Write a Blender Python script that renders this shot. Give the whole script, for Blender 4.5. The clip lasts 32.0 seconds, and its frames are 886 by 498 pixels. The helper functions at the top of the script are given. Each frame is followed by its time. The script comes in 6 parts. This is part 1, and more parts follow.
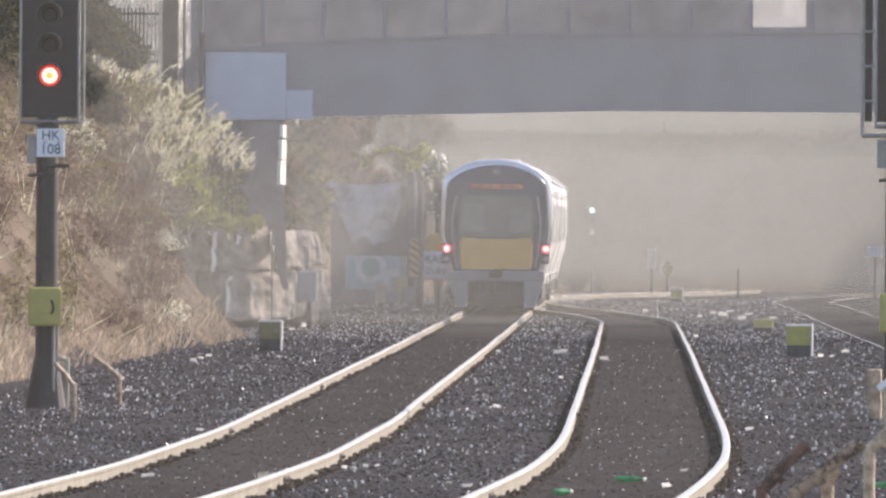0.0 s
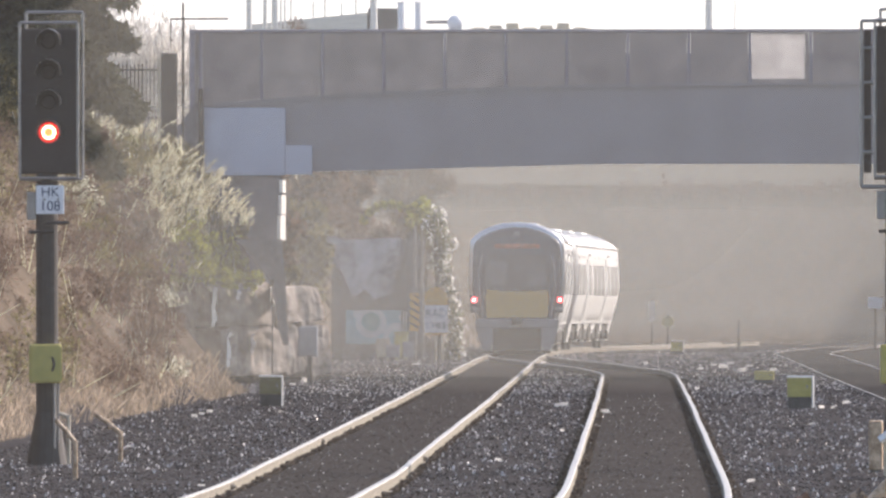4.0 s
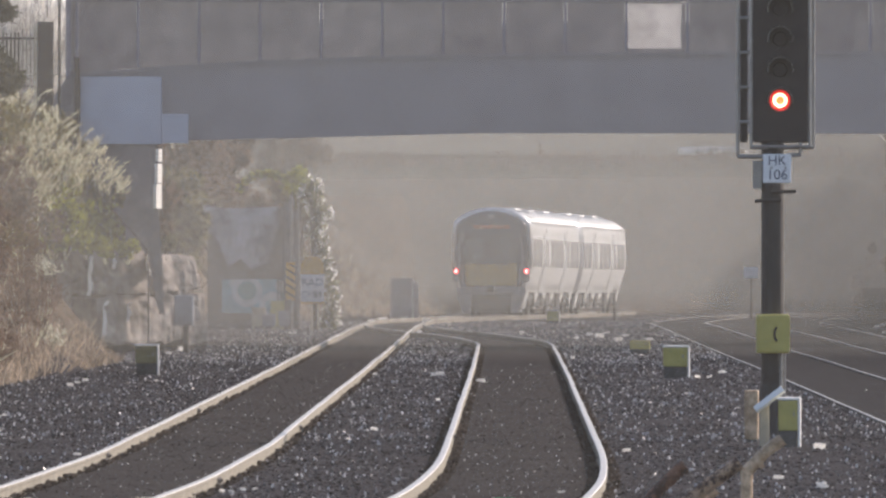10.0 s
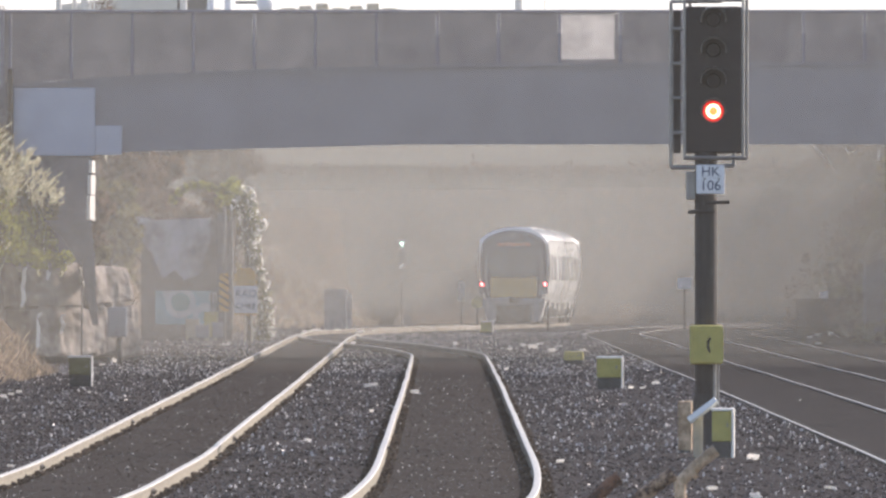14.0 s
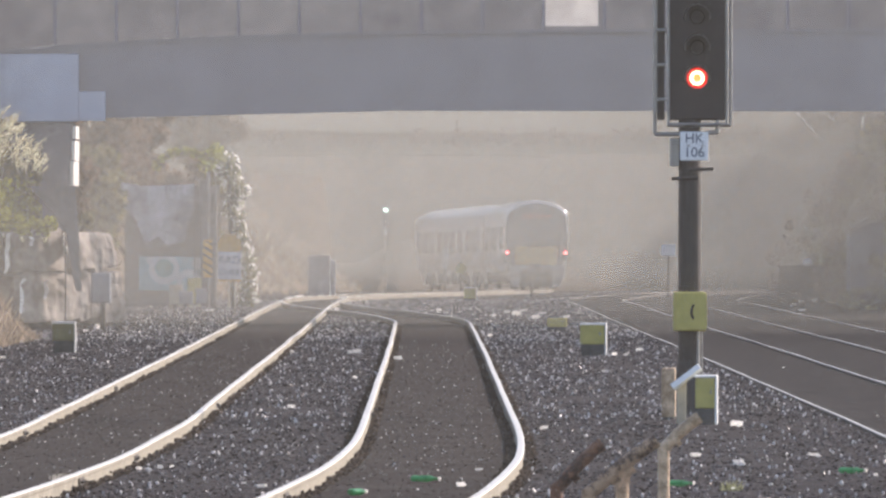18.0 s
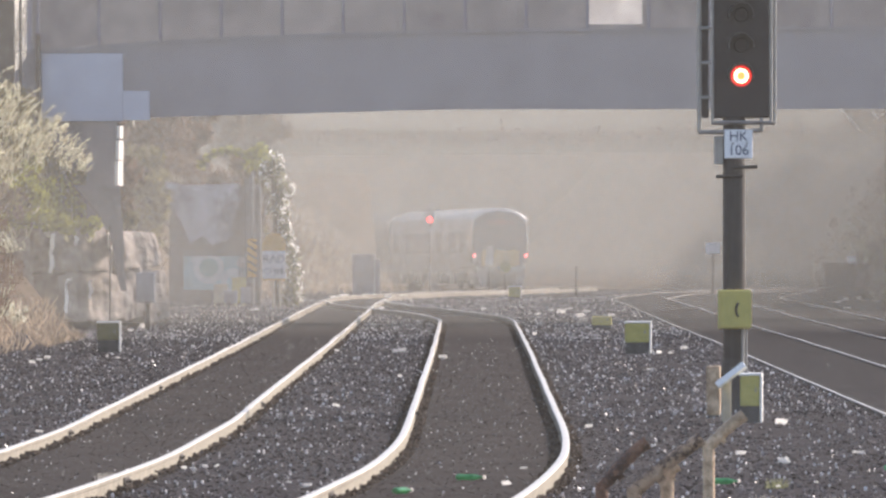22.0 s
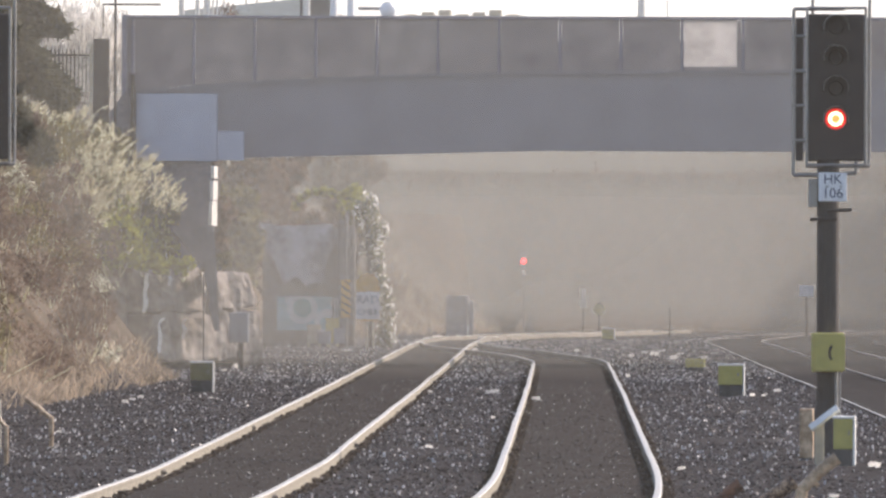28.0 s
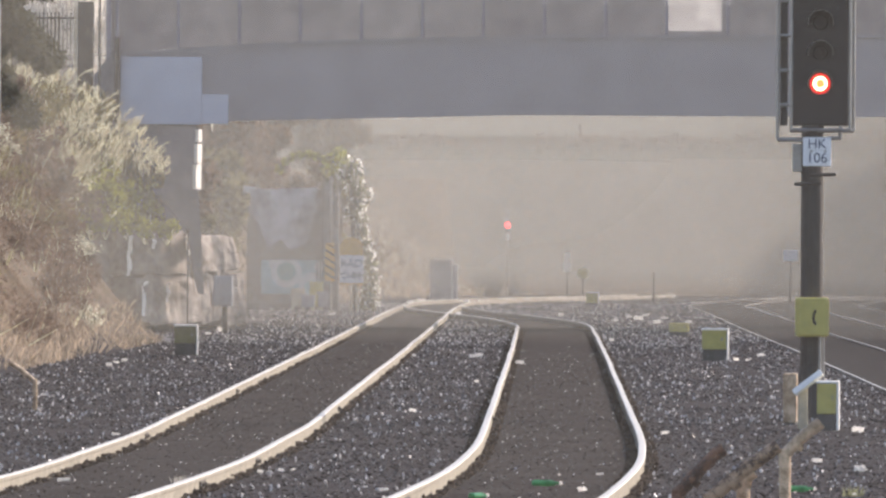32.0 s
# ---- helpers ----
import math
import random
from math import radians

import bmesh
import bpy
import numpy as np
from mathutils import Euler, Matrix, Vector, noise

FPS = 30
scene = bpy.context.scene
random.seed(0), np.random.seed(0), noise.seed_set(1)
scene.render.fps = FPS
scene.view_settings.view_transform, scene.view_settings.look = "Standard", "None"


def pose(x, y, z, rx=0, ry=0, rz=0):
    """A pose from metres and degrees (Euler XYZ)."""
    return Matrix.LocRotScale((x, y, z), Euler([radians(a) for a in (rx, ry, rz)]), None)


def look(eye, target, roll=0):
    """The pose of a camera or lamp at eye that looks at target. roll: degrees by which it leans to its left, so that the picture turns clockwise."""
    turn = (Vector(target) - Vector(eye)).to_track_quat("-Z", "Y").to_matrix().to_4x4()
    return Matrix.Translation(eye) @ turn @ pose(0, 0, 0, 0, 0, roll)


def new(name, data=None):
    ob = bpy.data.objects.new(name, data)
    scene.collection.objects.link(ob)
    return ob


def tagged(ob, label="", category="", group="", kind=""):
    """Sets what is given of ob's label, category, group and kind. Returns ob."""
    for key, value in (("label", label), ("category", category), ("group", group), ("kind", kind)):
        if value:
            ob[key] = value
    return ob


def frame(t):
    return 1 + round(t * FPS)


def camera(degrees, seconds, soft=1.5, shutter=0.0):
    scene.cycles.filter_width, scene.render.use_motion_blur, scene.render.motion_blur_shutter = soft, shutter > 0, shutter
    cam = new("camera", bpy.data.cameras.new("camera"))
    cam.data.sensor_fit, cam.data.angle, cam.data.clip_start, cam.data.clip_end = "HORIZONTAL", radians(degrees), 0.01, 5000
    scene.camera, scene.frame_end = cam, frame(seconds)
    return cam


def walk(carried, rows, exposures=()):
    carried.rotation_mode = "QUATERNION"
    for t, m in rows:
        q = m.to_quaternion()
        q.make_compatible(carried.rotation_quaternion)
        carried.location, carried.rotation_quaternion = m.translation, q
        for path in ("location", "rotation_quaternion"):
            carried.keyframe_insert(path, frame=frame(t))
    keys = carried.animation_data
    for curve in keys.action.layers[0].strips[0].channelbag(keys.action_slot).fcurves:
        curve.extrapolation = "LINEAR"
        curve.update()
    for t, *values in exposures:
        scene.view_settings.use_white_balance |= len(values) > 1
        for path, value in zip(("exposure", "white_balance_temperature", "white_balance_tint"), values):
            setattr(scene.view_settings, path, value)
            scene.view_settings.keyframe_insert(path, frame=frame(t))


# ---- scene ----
EYE = Vector((0.0, 0.0, 2.14))


def aim(yaw, pitch, roll):
    """The camera's pose: degrees to the right of +y, up, and its lean."""
    a, b = radians(yaw), radians(pitch)
    return look(EYE, EYE + 100 * Vector((math.sin(a) * math.cos(b), math.cos(a) * math.cos(b), math.sin(b))), roll)


# how the film's exposure drifts, in stops
EXPOSURE = ((0.0, 0.82), (1.0, 0.83), (2.0, 0.82), (5.0, 0.43), (6.0, 0.15), (7.0, 0.5), (8.0, 0.34), (9.0, 0.14), (10.0, 0.35), (11.0, 0.58), (13.0, 0.63), (16.0, 0.67), (17.0, 0.8), (18.0, 0.79), (20.0, 0.78), (22.0, 0.85), (23.0, 0.85), (25.0, 0.82), (28.0, 0.58), (29.0, 0.57), (30.0, 0.67), (32.0, 0.74))
cam = camera(5.0, 32.0, soft=2.6)
walk(cam, [
    (0.0, aim(-1.0958, -0.1286, 0.386)),
    (0.5, aim(-1.1500, -0.0672, 0.312)),
    (1.0, aim(-1.0034, 0.0274, 0.303)),
    (1.5, aim(-0.9547, -0.0444, 0.268)),
    (2.0, aim(-0.9768, 0.0603, 0.284)),
    (2.5, aim(-0.9326, 0.1787, 0.088)),
    (4.5, aim(-1.1096, 0.1726, -0.020)),
    (5.0, aim(-0.9654, 0.1192, 0.129)),
    (5.5, aim(-0.8446, 0.1394, -0.074)),
    (6.0, aim(-0.8360, -0.0946, -0.066)),
    (6.5, aim(-0.8620, -0.0781, -0.105)),
    (7.0, aim(-0.8310, -0.0210, -0.061)),
    (7.5, aim(-0.6721, 0.2198, -0.021)),
    (8.0, aim(-0.6494, 0.3397, -0.092)),
    (8.5, aim(-0.6731, 0.1532, -0.048)),
    (9.0, aim(-0.5179, 0.0954, 0.098)),
    (9.5, aim(-0.4704, 0.1306, -0.184)),
    (10.0, aim(-0.3977, 0.0028, 0.063)),
    (10.5, aim(-0.2161, -0.0336, -0.029)),
    (11.0, aim(-0.0965, -0.1013, -0.137)),
    (11.5, aim(-0.0002, -0.0462, -0.079)),
    (12.0, aim(0.0597, -0.0118, -0.151)),
    (12.5, aim(0.0776, -0.0278, -0.112)),
    (13.0, aim(0.0838, -0.0102, -0.014)),
    (13.5, aim(-0.0291, 0.0682, -0.010)),
    (15.5, aim(0.0691, -0.0775, 0.036)),
    (16.0, aim(0.1931, -0.2934, -0.025)),
    (16.5, aim(0.2535, -0.4072, -0.007)),
    (17.0, aim(0.2191, -0.2668, 0.025)),
    (17.5, aim(0.0250, -0.1586, 0.021)),
    (18.0, aim(0.0703, -0.1234, 0.077)),
    (18.5, aim(0.0132, -0.0641, -0.036)),
    (19.0, aim(0.0000, -0.1532, 0.000)),
    (19.5, aim(-0.0421, -0.1916, 0.011)),
    (20.0, aim(-0.0214, -0.2314, 0.035)),
    (20.5, aim(0.0096, -0.3240, 0.015)),
    (21.0, aim(0.0248, -0.2267, 0.022)),
    (21.5, aim(0.0413, -0.1412, -0.019)),
    (22.0, aim(-0.1808, -0.1312, -0.073)),
    (22.5, aim(-0.1178, -0.2629, 0.034)),
    (23.0, aim(-0.3195, -0.2123, 0.068)),
    (23.5, aim(-0.4593, -0.2201, -0.015)),
    (24.0, aim(-0.5638, -0.1187, -0.047)),
    (24.5, aim(-0.6021, 0.0366, 0.028)),
    (25.0, aim(-0.5649, 0.1883, 0.067)),
    (25.5, aim(-0.6150, 0.1286, -0.048)),
    (27.5, aim(-0.7549, 0.0115, 0.039)),
    (28.0, aim(-0.7104, 0.1019, 0.194)),
    (28.5, aim(-0.7715, -0.0573, 0.247)),
    (29.0, aim(-0.7442, -0.0200, 0.197)),
    (29.5, aim(-0.7672, -0.0758, 0.137)),
    (30.0, aim(-0.8276, -0.1858, 0.186)),
    (30.5, aim(-0.8267, -0.1439, 0.104)),
    (31.0, aim(-0.7392, -0.0939, 0.211)),
    (31.5, aim(-0.6495, -0.1077, 0.254)),
    (32.0, aim(-0.6197, -0.1019, 0.330)),
], exposures=[(t, e, 7000 + 11 * max(0.0, t - 16.0), 18) for t, e in EXPOSURE])

# ---------------------------------------------------------------- light
SUN_AZ, SUN_EL = 49.0, 32.0
world = bpy.data.worlds.new("sky")
scene.world = world
world.use_nodes = True
wn = world.node_tree
sky = wn.nodes.new("ShaderNodeTexSky")
sky.sky_type, sky.sun_disc = "NISHITA", False
sky.sun_elevation, sky.sun_rotation = radians(SUN_EL), radians(SUN_AZ)
sky.air_density, sky.dust_density = 1.0, 0.6
wn.nodes["Background"].inputs["Strength"].default_value = 0.15
wn.links.new(sky.outputs["Color"], wn.nodes["Background"].inputs["Color"])
sun = new("sun", bpy.data.lights.new("sun", "SUN"))
sun.data.energy, sun.data.angle, sun.data.color = 5.0, radians(2.5), (1.0, 0.94, 0.87)
sv = Vector((math.sin(radians(SUN_AZ)) * math.cos(radians(SUN_EL)), math.cos(radians(SUN_AZ)) * math.cos(radians(SUN_EL)), math.sin(radians(SUN_EL))))
sun.matrix_world = look(sv * 300 + Vector((0, 250, 0)), (0, 250, 0))


# ---------------------------------------------------------------- materials
def mat(name, color, rough=0.7, metal=0.0, var=0.25, scale=6.0, bump=0.0, bscale=40.0, spec=0.5, translucent=0.0, island=0.0, second=None, emit=0.0, sharp=0.25):
    """A surface with two scales of variation in its colour, and fine relief."""
    m = bpy.data.materials.new(name)
    m.use_nodes = True
    nt = m.node_tree
    b = nt.nodes["Principled BSDF"]
    b.inputs["Roughness"].default_value, b.inputs["Metallic"].default_value = rough, metal
    b.inputs["Specular IOR Level"].default_value = spec
    geo = nt.nodes.new("ShaderNodeTexCoord")
    n1, n2 = nt.nodes.new("ShaderNodeTexNoise"), nt.nodes.new("ShaderNodeTexNoise")
    n1.inputs["Scale"].default_value, n2.inputs["Scale"].default_value = scale, scale * 9
    n1.inputs["Detail"].default_value = 4
    for n in (n1, n2):
        nt.links.new(geo.outputs["Object"], n.inputs["Vector"])
    mix = nt.nodes.new("ShaderNodeMix")
    mix.data_type = "RGBA"
    mix.inputs["A"].default_value = (*[max(0.0, c * (1 - var)) for c in color], 1)
    mix.inputs["B"].default_value = (*[min(1.0, c * (1 + var)) for c in (second or color)], 1)
    add = nt.nodes.new("ShaderNodeMath")
    add.operation = "ADD"
    add.inputs[1].default_value = -0.25
    mul = nt.nodes.new("ShaderNodeMath")
    mul.operation = "MULTIPLY_ADD"
    mul.inputs[1].default_value = 0.5
    nt.links.new(n1.outputs["Fac"], add.inputs[0])
    nt.links.new(n2.outputs["Fac"], mul.inputs[0])
    nt.links.new(add.outputs[0], mul.inputs[2])
    ramp = nt.nodes.new("ShaderNodeMapRange")
    ramp.inputs["From Min"].default_value, ramp.inputs["From Max"].default_value = 0.5 - sharp, 0.5 + sharp
    last = mul.outputs[0]
    if island:
        g = nt.nodes.new("ShaderNodeNewGeometry")
        o = nt.nodes.new("ShaderNodeMath")
        o.operation = "MULTIPLY_ADD"
        o.inputs[1].default_value = island
        nt.links.new(g.outputs["Random Per Island"], o.inputs[0])
        sub = nt.nodes.new("ShaderNodeMath")
        sub.operation = "SUBTRACT"
        sub.inputs[1].default_value = island / 2
        nt.links.new(last, sub.inputs[0])
        nt.links.new(sub.outputs[0], o.inputs[2])
        last = o.outputs[0]
    nt.links.new(last, ramp.inputs["Value"])
    nt.links.new(ramp.outputs[0], mix.inputs["Factor"])
    nt.links.new(mix.outputs["Result"], b.inputs["Base Color"])
    if bump:
        n3, bp = nt.nodes.new("ShaderNodeTexNoise"), nt.nodes.new("ShaderNodeBump")
        n3.inputs["Scale"].default_value, n3.inputs["Detail"].default_value = bscale, 6
        bp.inputs["Strength"].default_value, bp.inputs["Distance"].default_value = bump, 0.03
        nt.links.new(geo.outputs["Object"], n3.inputs["Vector"])
        nt.links.new(n3.outputs["Fac"], bp.inputs["Height"])
        nt.links.new(bp.outputs["Normal"], b.inputs["Normal"])
    if emit:
        b.inputs["Emission Color"].default_value, b.inputs["Emission Strength"].default_value = (*color, 1), emit
    if translucent:
        t, s = nt.nodes.new("ShaderNodeBsdfTranslucent"), nt.nodes.new("ShaderNodeMixShader")
        nt.links.new(mix.outputs["Result"], t.inputs["Color"])
        s.inputs["Fac"].default_value = translucent
        nt.links.new(b.outputs[0], s.inputs[1])
        nt.links.new(t.outputs[0], s.inputs[2])
        nt.links.new(s.outputs[0], nt.nodes["Material Output"].inputs["Surface"])
    return m


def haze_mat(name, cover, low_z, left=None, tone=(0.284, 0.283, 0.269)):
    """Translucent stand-in for haze: mostly clear, the rest scatters the sunlight through."""
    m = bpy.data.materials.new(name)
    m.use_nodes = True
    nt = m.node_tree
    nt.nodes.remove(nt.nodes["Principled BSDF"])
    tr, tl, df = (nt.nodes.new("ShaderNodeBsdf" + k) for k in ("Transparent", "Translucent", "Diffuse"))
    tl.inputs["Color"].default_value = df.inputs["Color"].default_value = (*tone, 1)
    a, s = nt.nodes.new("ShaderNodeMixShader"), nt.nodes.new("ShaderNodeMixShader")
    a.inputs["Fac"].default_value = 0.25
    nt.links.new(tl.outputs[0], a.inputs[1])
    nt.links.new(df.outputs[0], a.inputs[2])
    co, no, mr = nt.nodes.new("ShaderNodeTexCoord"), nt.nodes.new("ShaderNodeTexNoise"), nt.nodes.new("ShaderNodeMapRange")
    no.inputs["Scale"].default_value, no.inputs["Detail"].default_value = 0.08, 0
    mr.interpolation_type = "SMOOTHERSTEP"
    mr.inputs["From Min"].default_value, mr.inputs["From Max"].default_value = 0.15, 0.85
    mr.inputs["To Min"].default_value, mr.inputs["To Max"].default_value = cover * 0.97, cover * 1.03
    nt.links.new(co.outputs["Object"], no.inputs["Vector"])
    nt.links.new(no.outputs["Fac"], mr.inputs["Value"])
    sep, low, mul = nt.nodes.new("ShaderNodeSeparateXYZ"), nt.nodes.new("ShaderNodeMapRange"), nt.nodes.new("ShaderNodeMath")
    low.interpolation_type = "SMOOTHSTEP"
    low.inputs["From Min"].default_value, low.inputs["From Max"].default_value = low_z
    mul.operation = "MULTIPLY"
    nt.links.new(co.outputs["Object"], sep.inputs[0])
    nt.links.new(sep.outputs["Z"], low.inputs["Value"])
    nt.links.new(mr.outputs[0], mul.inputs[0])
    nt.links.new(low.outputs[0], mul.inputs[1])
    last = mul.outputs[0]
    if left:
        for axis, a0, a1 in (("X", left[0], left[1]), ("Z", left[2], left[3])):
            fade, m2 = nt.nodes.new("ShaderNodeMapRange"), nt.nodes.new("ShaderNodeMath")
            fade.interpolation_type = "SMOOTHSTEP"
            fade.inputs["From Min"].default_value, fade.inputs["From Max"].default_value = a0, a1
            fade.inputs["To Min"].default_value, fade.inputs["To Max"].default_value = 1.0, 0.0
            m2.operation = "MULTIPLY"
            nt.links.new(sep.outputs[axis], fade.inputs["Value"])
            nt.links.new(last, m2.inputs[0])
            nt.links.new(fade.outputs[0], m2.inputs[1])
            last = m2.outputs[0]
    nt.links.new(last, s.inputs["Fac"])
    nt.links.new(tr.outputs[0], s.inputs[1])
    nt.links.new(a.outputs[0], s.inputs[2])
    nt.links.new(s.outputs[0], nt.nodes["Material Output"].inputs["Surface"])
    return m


BED = mat("oily_ballast", (0.029, 0.0258, 0.0255), 1.0, var=0.35, scale=0.9, bump=0.6, bscale=24, second=(0.035, 0.0308, 0.03), spec=0.03)
# darker ballast tone, used from the third track outwards
DARKBED = mat("darker_ballast", (0.0165, 0.0152, 0.0165), 1.0, var=0.4, scale=1.3, bump=0.7, bscale=20, second=(0.024, 0.0222, 0.0235), spec=0.04)
# far ballast lightened in colour to stand for haze near the ground
HAZESTONE = mat("haze_pale_ballast", (0.066, 0.06, 0.061), 1.0, var=0.3, scale=3, island=0.9, second=(0.14, 0.129, 0.129), spec=0.06)
BEDSTONE = mat("oily_ballast_stone", (0.031, 0.0275, 0.027), 1.0, var=0.25, scale=3, island=0.6, second=(0.06, 0.053, 0.051), spec=0.05)
RUSTSTONE = mat("rust_stained_stone", (0.045, 0.034, 0.028), 1.0, var=0.3, scale=3, island=0.7, second=(0.09, 0.07, 0.058), spec=0.05)
BALLAST = mat("ballast", (0.029, 0.0267, 0.031), 1.0, var=0.35, scale=0.9, bump=0.5, bscale=22, second=(0.031, 0.0285, 0.031), spec=0.03)
STONE = mat("ballast_stone", (0.03, 0.0278, 0.0306), 1.0, var=0.3, scale=3, island=0.9, second=(0.105, 0.0975, 0.106), spec=0.06)
STONEW = mat("brown_grey_ballast_stone", (0.03, 0.0272, 0.0285), 1.0, var=0.3, scale=3, island=0.9, second=(0.105, 0.096, 0.099), spec=0.06)
# sun glints on the ballast are put in as pale glossy chips
GLINT = mat("glint_pale_chip", (0.08, 0.077, 0.085), 0.4, var=0.2, island=1.3, second=(0.56, 0.535, 0.53), spec=0.5)
EARTH = mat("earth", (0.09, 0.069, 0.052), 0.95, var=0.4, scale=0.7, bump=0.8, bscale=6, second=(0.115, 0.09, 0.068), spec=0.05)
RUSTRAIL = mat("rail_side_steel", (0.27, 0.245, 0.2), 0.8, 0.0, var=0.25, scale=3, bump=0.25, spec=0.15)
# rail side darkened in colour where it faces away from the sun
SHADESIDE = mat("rail_side_shade", (0.075, 0.06, 0.05), 0.85, 0.0, var=0.3, scale=3)
RAILTOP = mat("rail_head_steel", (0.46, 0.44, 0.41), 0.5, 0.4, var=0.15, scale=5)
CLIP = mat("rail_clip_iron", (0.05, 0.04, 0.035), 0.8, 0.2)
GIRDER = mat("girder_paint", (0.235, 0.238, 0.285), 0.6, var=0.12, scale=0.8, bump=0.1, bscale=8)
PANELB = mat("blue_panel", (0.46, 0.52, 0.66), 0.5, var=0.1, scale=1.5)
ABUT = mat("abutment_concrete", (0.17, 0.17, 0.2), 0.85, var=0.3, scale=1.2, bump=0.4, bscale=12)
POSTM = mat("parapet_post", (0.2, 0.2, 0.265), 0.6, var=0.15)
PARAP = mat("parapet_panel", (0.25, 0.24, 0.275), 0.35, var=0.14, scale=0.22, second=(0.36, 0.342, 0.35), translucent=0.4)
PARAPC = mat("clear_panel", (0.6, 0.59, 0.58), 0.4, var=0.25, scale=0.8, translucent=0.75)
BLACK = mat("signal_black", (0.032, 0.023, 0.022), 0.6, var=0.3, scale=4)
HOOD = mat("lamp_hood_paint", (0.05, 0.043, 0.042), 0.3, var=0.2, scale=6, spec=0.9)
POLE = mat("signal_pole", (0.045, 0.038, 0.036), 0.6, 0.2, var=0.3, scale=4)
GALV = mat("galvanised_steel", (0.33, 0.32, 0.31), 0.5, 0.5, var=0.2, scale=8)
WHITE = mat("sign_white", (0.84, 0.87, 0.92), 0.5, var=0.06, scale=8)
INK = mat("sign_ink", (0.05, 0.07, 0.14), 0.6)
YELLOW = mat("box_yellow", (0.5, 0.44, 0.13), 0.6, var=0.15, scale=6)
OLIVEP = mat("olive_box_paint", (0.2, 0.185, 0.085), 0.7, var=0.2, scale=6)
CREAM = mat("cream_paint", (0.55, 0.5, 0.4), 0.6, var=0.2, scale=6)
CONC = mat("plinth_concrete", (0.1, 0.095, 0.09), 0.9, var=0.3, scale=6, bump=0.3)
RUST = mat("rusty_pipe", (0.06, 0.02, 0.011), 0.6, var=0.3, scale=11, second=(0.36, 0.24, 0.16), bump=0.4, bscale=60, sharp=0.07)
RUSTY = mat("rust_brown_pipe", (0.06, 0.017, 0.009), 0.6, var=0.35, scale=13, second=(0.15, 0.062, 0.035), bump=0.5, bscale=60, sharp=0.1)
PIPE = mat("old_painted_pipe", (0.36, 0.235, 0.14), 0.5, var=0.2, scale=9, second=(0.6, 0.44, 0.3), bump=0.3, bscale=60, sharp=0.13)
RED = mat("red_lamp", (1.0, 0.78, 0.5), 0.3, var=0.0, emit=2.2)
# glowing red that imitates the halo round the lit lens
REDHALO = mat("red_lamp_halo", (1.0, 0.025, 0.02), 0.3, emit=0.4)
REDCORE = mat("red_lamp_core", (1.0, 0.4, 0.1), 0.3, emit=0.9)
GREEN = mat("green_lamp", (0.55, 1.0, 0.85), 0.3, var=0.0, emit=7.0)
TAIL = mat("tail_lamp", (1.0, 0.07, 0.08), 0.3, var=0.0, emit=5.0)
DISPLAY = mat("display_red", (0.6, 0.2, 0.12), 0.4, var=0.4, scale=5, emit=0.16)
TRSIDE = mat("train_silver", (0.95, 0.95, 0.92), 0.4, 0.0, var=0.04, scale=2, spec=0.7)
# lighter tone for daylight seen through the cab
PANELIT = mat("cab_pane_light", (0.17, 0.18, 0.195), 0.12, var=0.25, scale=3)
TAILCORE = mat("tail_lamp_core", (1.0, 0.75, 0.72), 0.3, var=0.0, emit=6.0)
TRRIM = mat("train_rim", (0.95, 0.95, 0.95), 0.36, 0.9, var=0.02)
TRROOF = mat("train_roof", (0.96, 0.95, 0.91), 0.58, 0.5, var=0.1, scale=2)
TRNAVY = mat("train_black", (0.06, 0.068, 0.098), 0.3, var=0.2)
TRGOLD = mat("train_gold", (0.8, 0.5, 0.13), 0.5, var=0.1, scale=3)
TRGREY = mat("train_bumper", (0.3, 0.31, 0.345), 0.5, var=0.1)
TRWIN = mat("train_window", (0.53, 0.53, 0.51), 0.25, var=0.15)
TRUNDER = mat("train_underframe", (0.05, 0.045, 0.04), 0.8, var=0.3)
SCREEN = mat("cab_glass", (0.12, 0.125, 0.135), 0.08, var=0.1)
EVER = mat("evergreen_leaf", (0.05, 0.055, 0.032), 0.8, var=0.4, island=0.6, second=(0.085, 0.085, 0.045), translucent=0.12)
SHRUB = mat("shrub_leaf", (0.07, 0.085, 0.016), 0.75, var=0.45, island=0.8, second=(0.38, 0.39, 0.07), translucent=0.5)
DRY = mat("dry_twig", (0.2, 0.185, 0.14), 0.7, var=0.4, island=0.9, second=(0.76, 0.71, 0.58), translucent=0.5)
FEATHER = mat("feathery_seed", (0.56, 0.47, 0.34), 0.7, var=0.3, island=0.8, second=(0.88, 0.77, 0.6), translucent=0.65)
OLIVE = mat("olive_leaf", (0.06, 0.056, 0.026), 0.75, var=0.4, island=0.8, second=(0.23, 0.205, 0.1), translucent=0.48)
BROWN = mat("bramble", (0.105, 0.075, 0.06), 0.85, var=0.3, island=0.8, second=(0.22, 0.158, 0.122), translucent=0.4)
GRASS = mat("dry_grass", (0.27, 0.225, 0.17), 0.8, var=0.35, island=0.6, second=(0.43, 0.355, 0.28), translucent=0.45)
IVY = mat("ivy_leaf", (0.1, 0.11, 0.045), 0.22, var=0.5, island=1.4, spec=0.7, second=(0.24, 0.24, 0.14), translucent=0.4)
PALEWOOD = mat("pale_stalk", (0.6, 0.57, 0.5), 0.9, var=0.2, island=0.5, translucent=0.4)
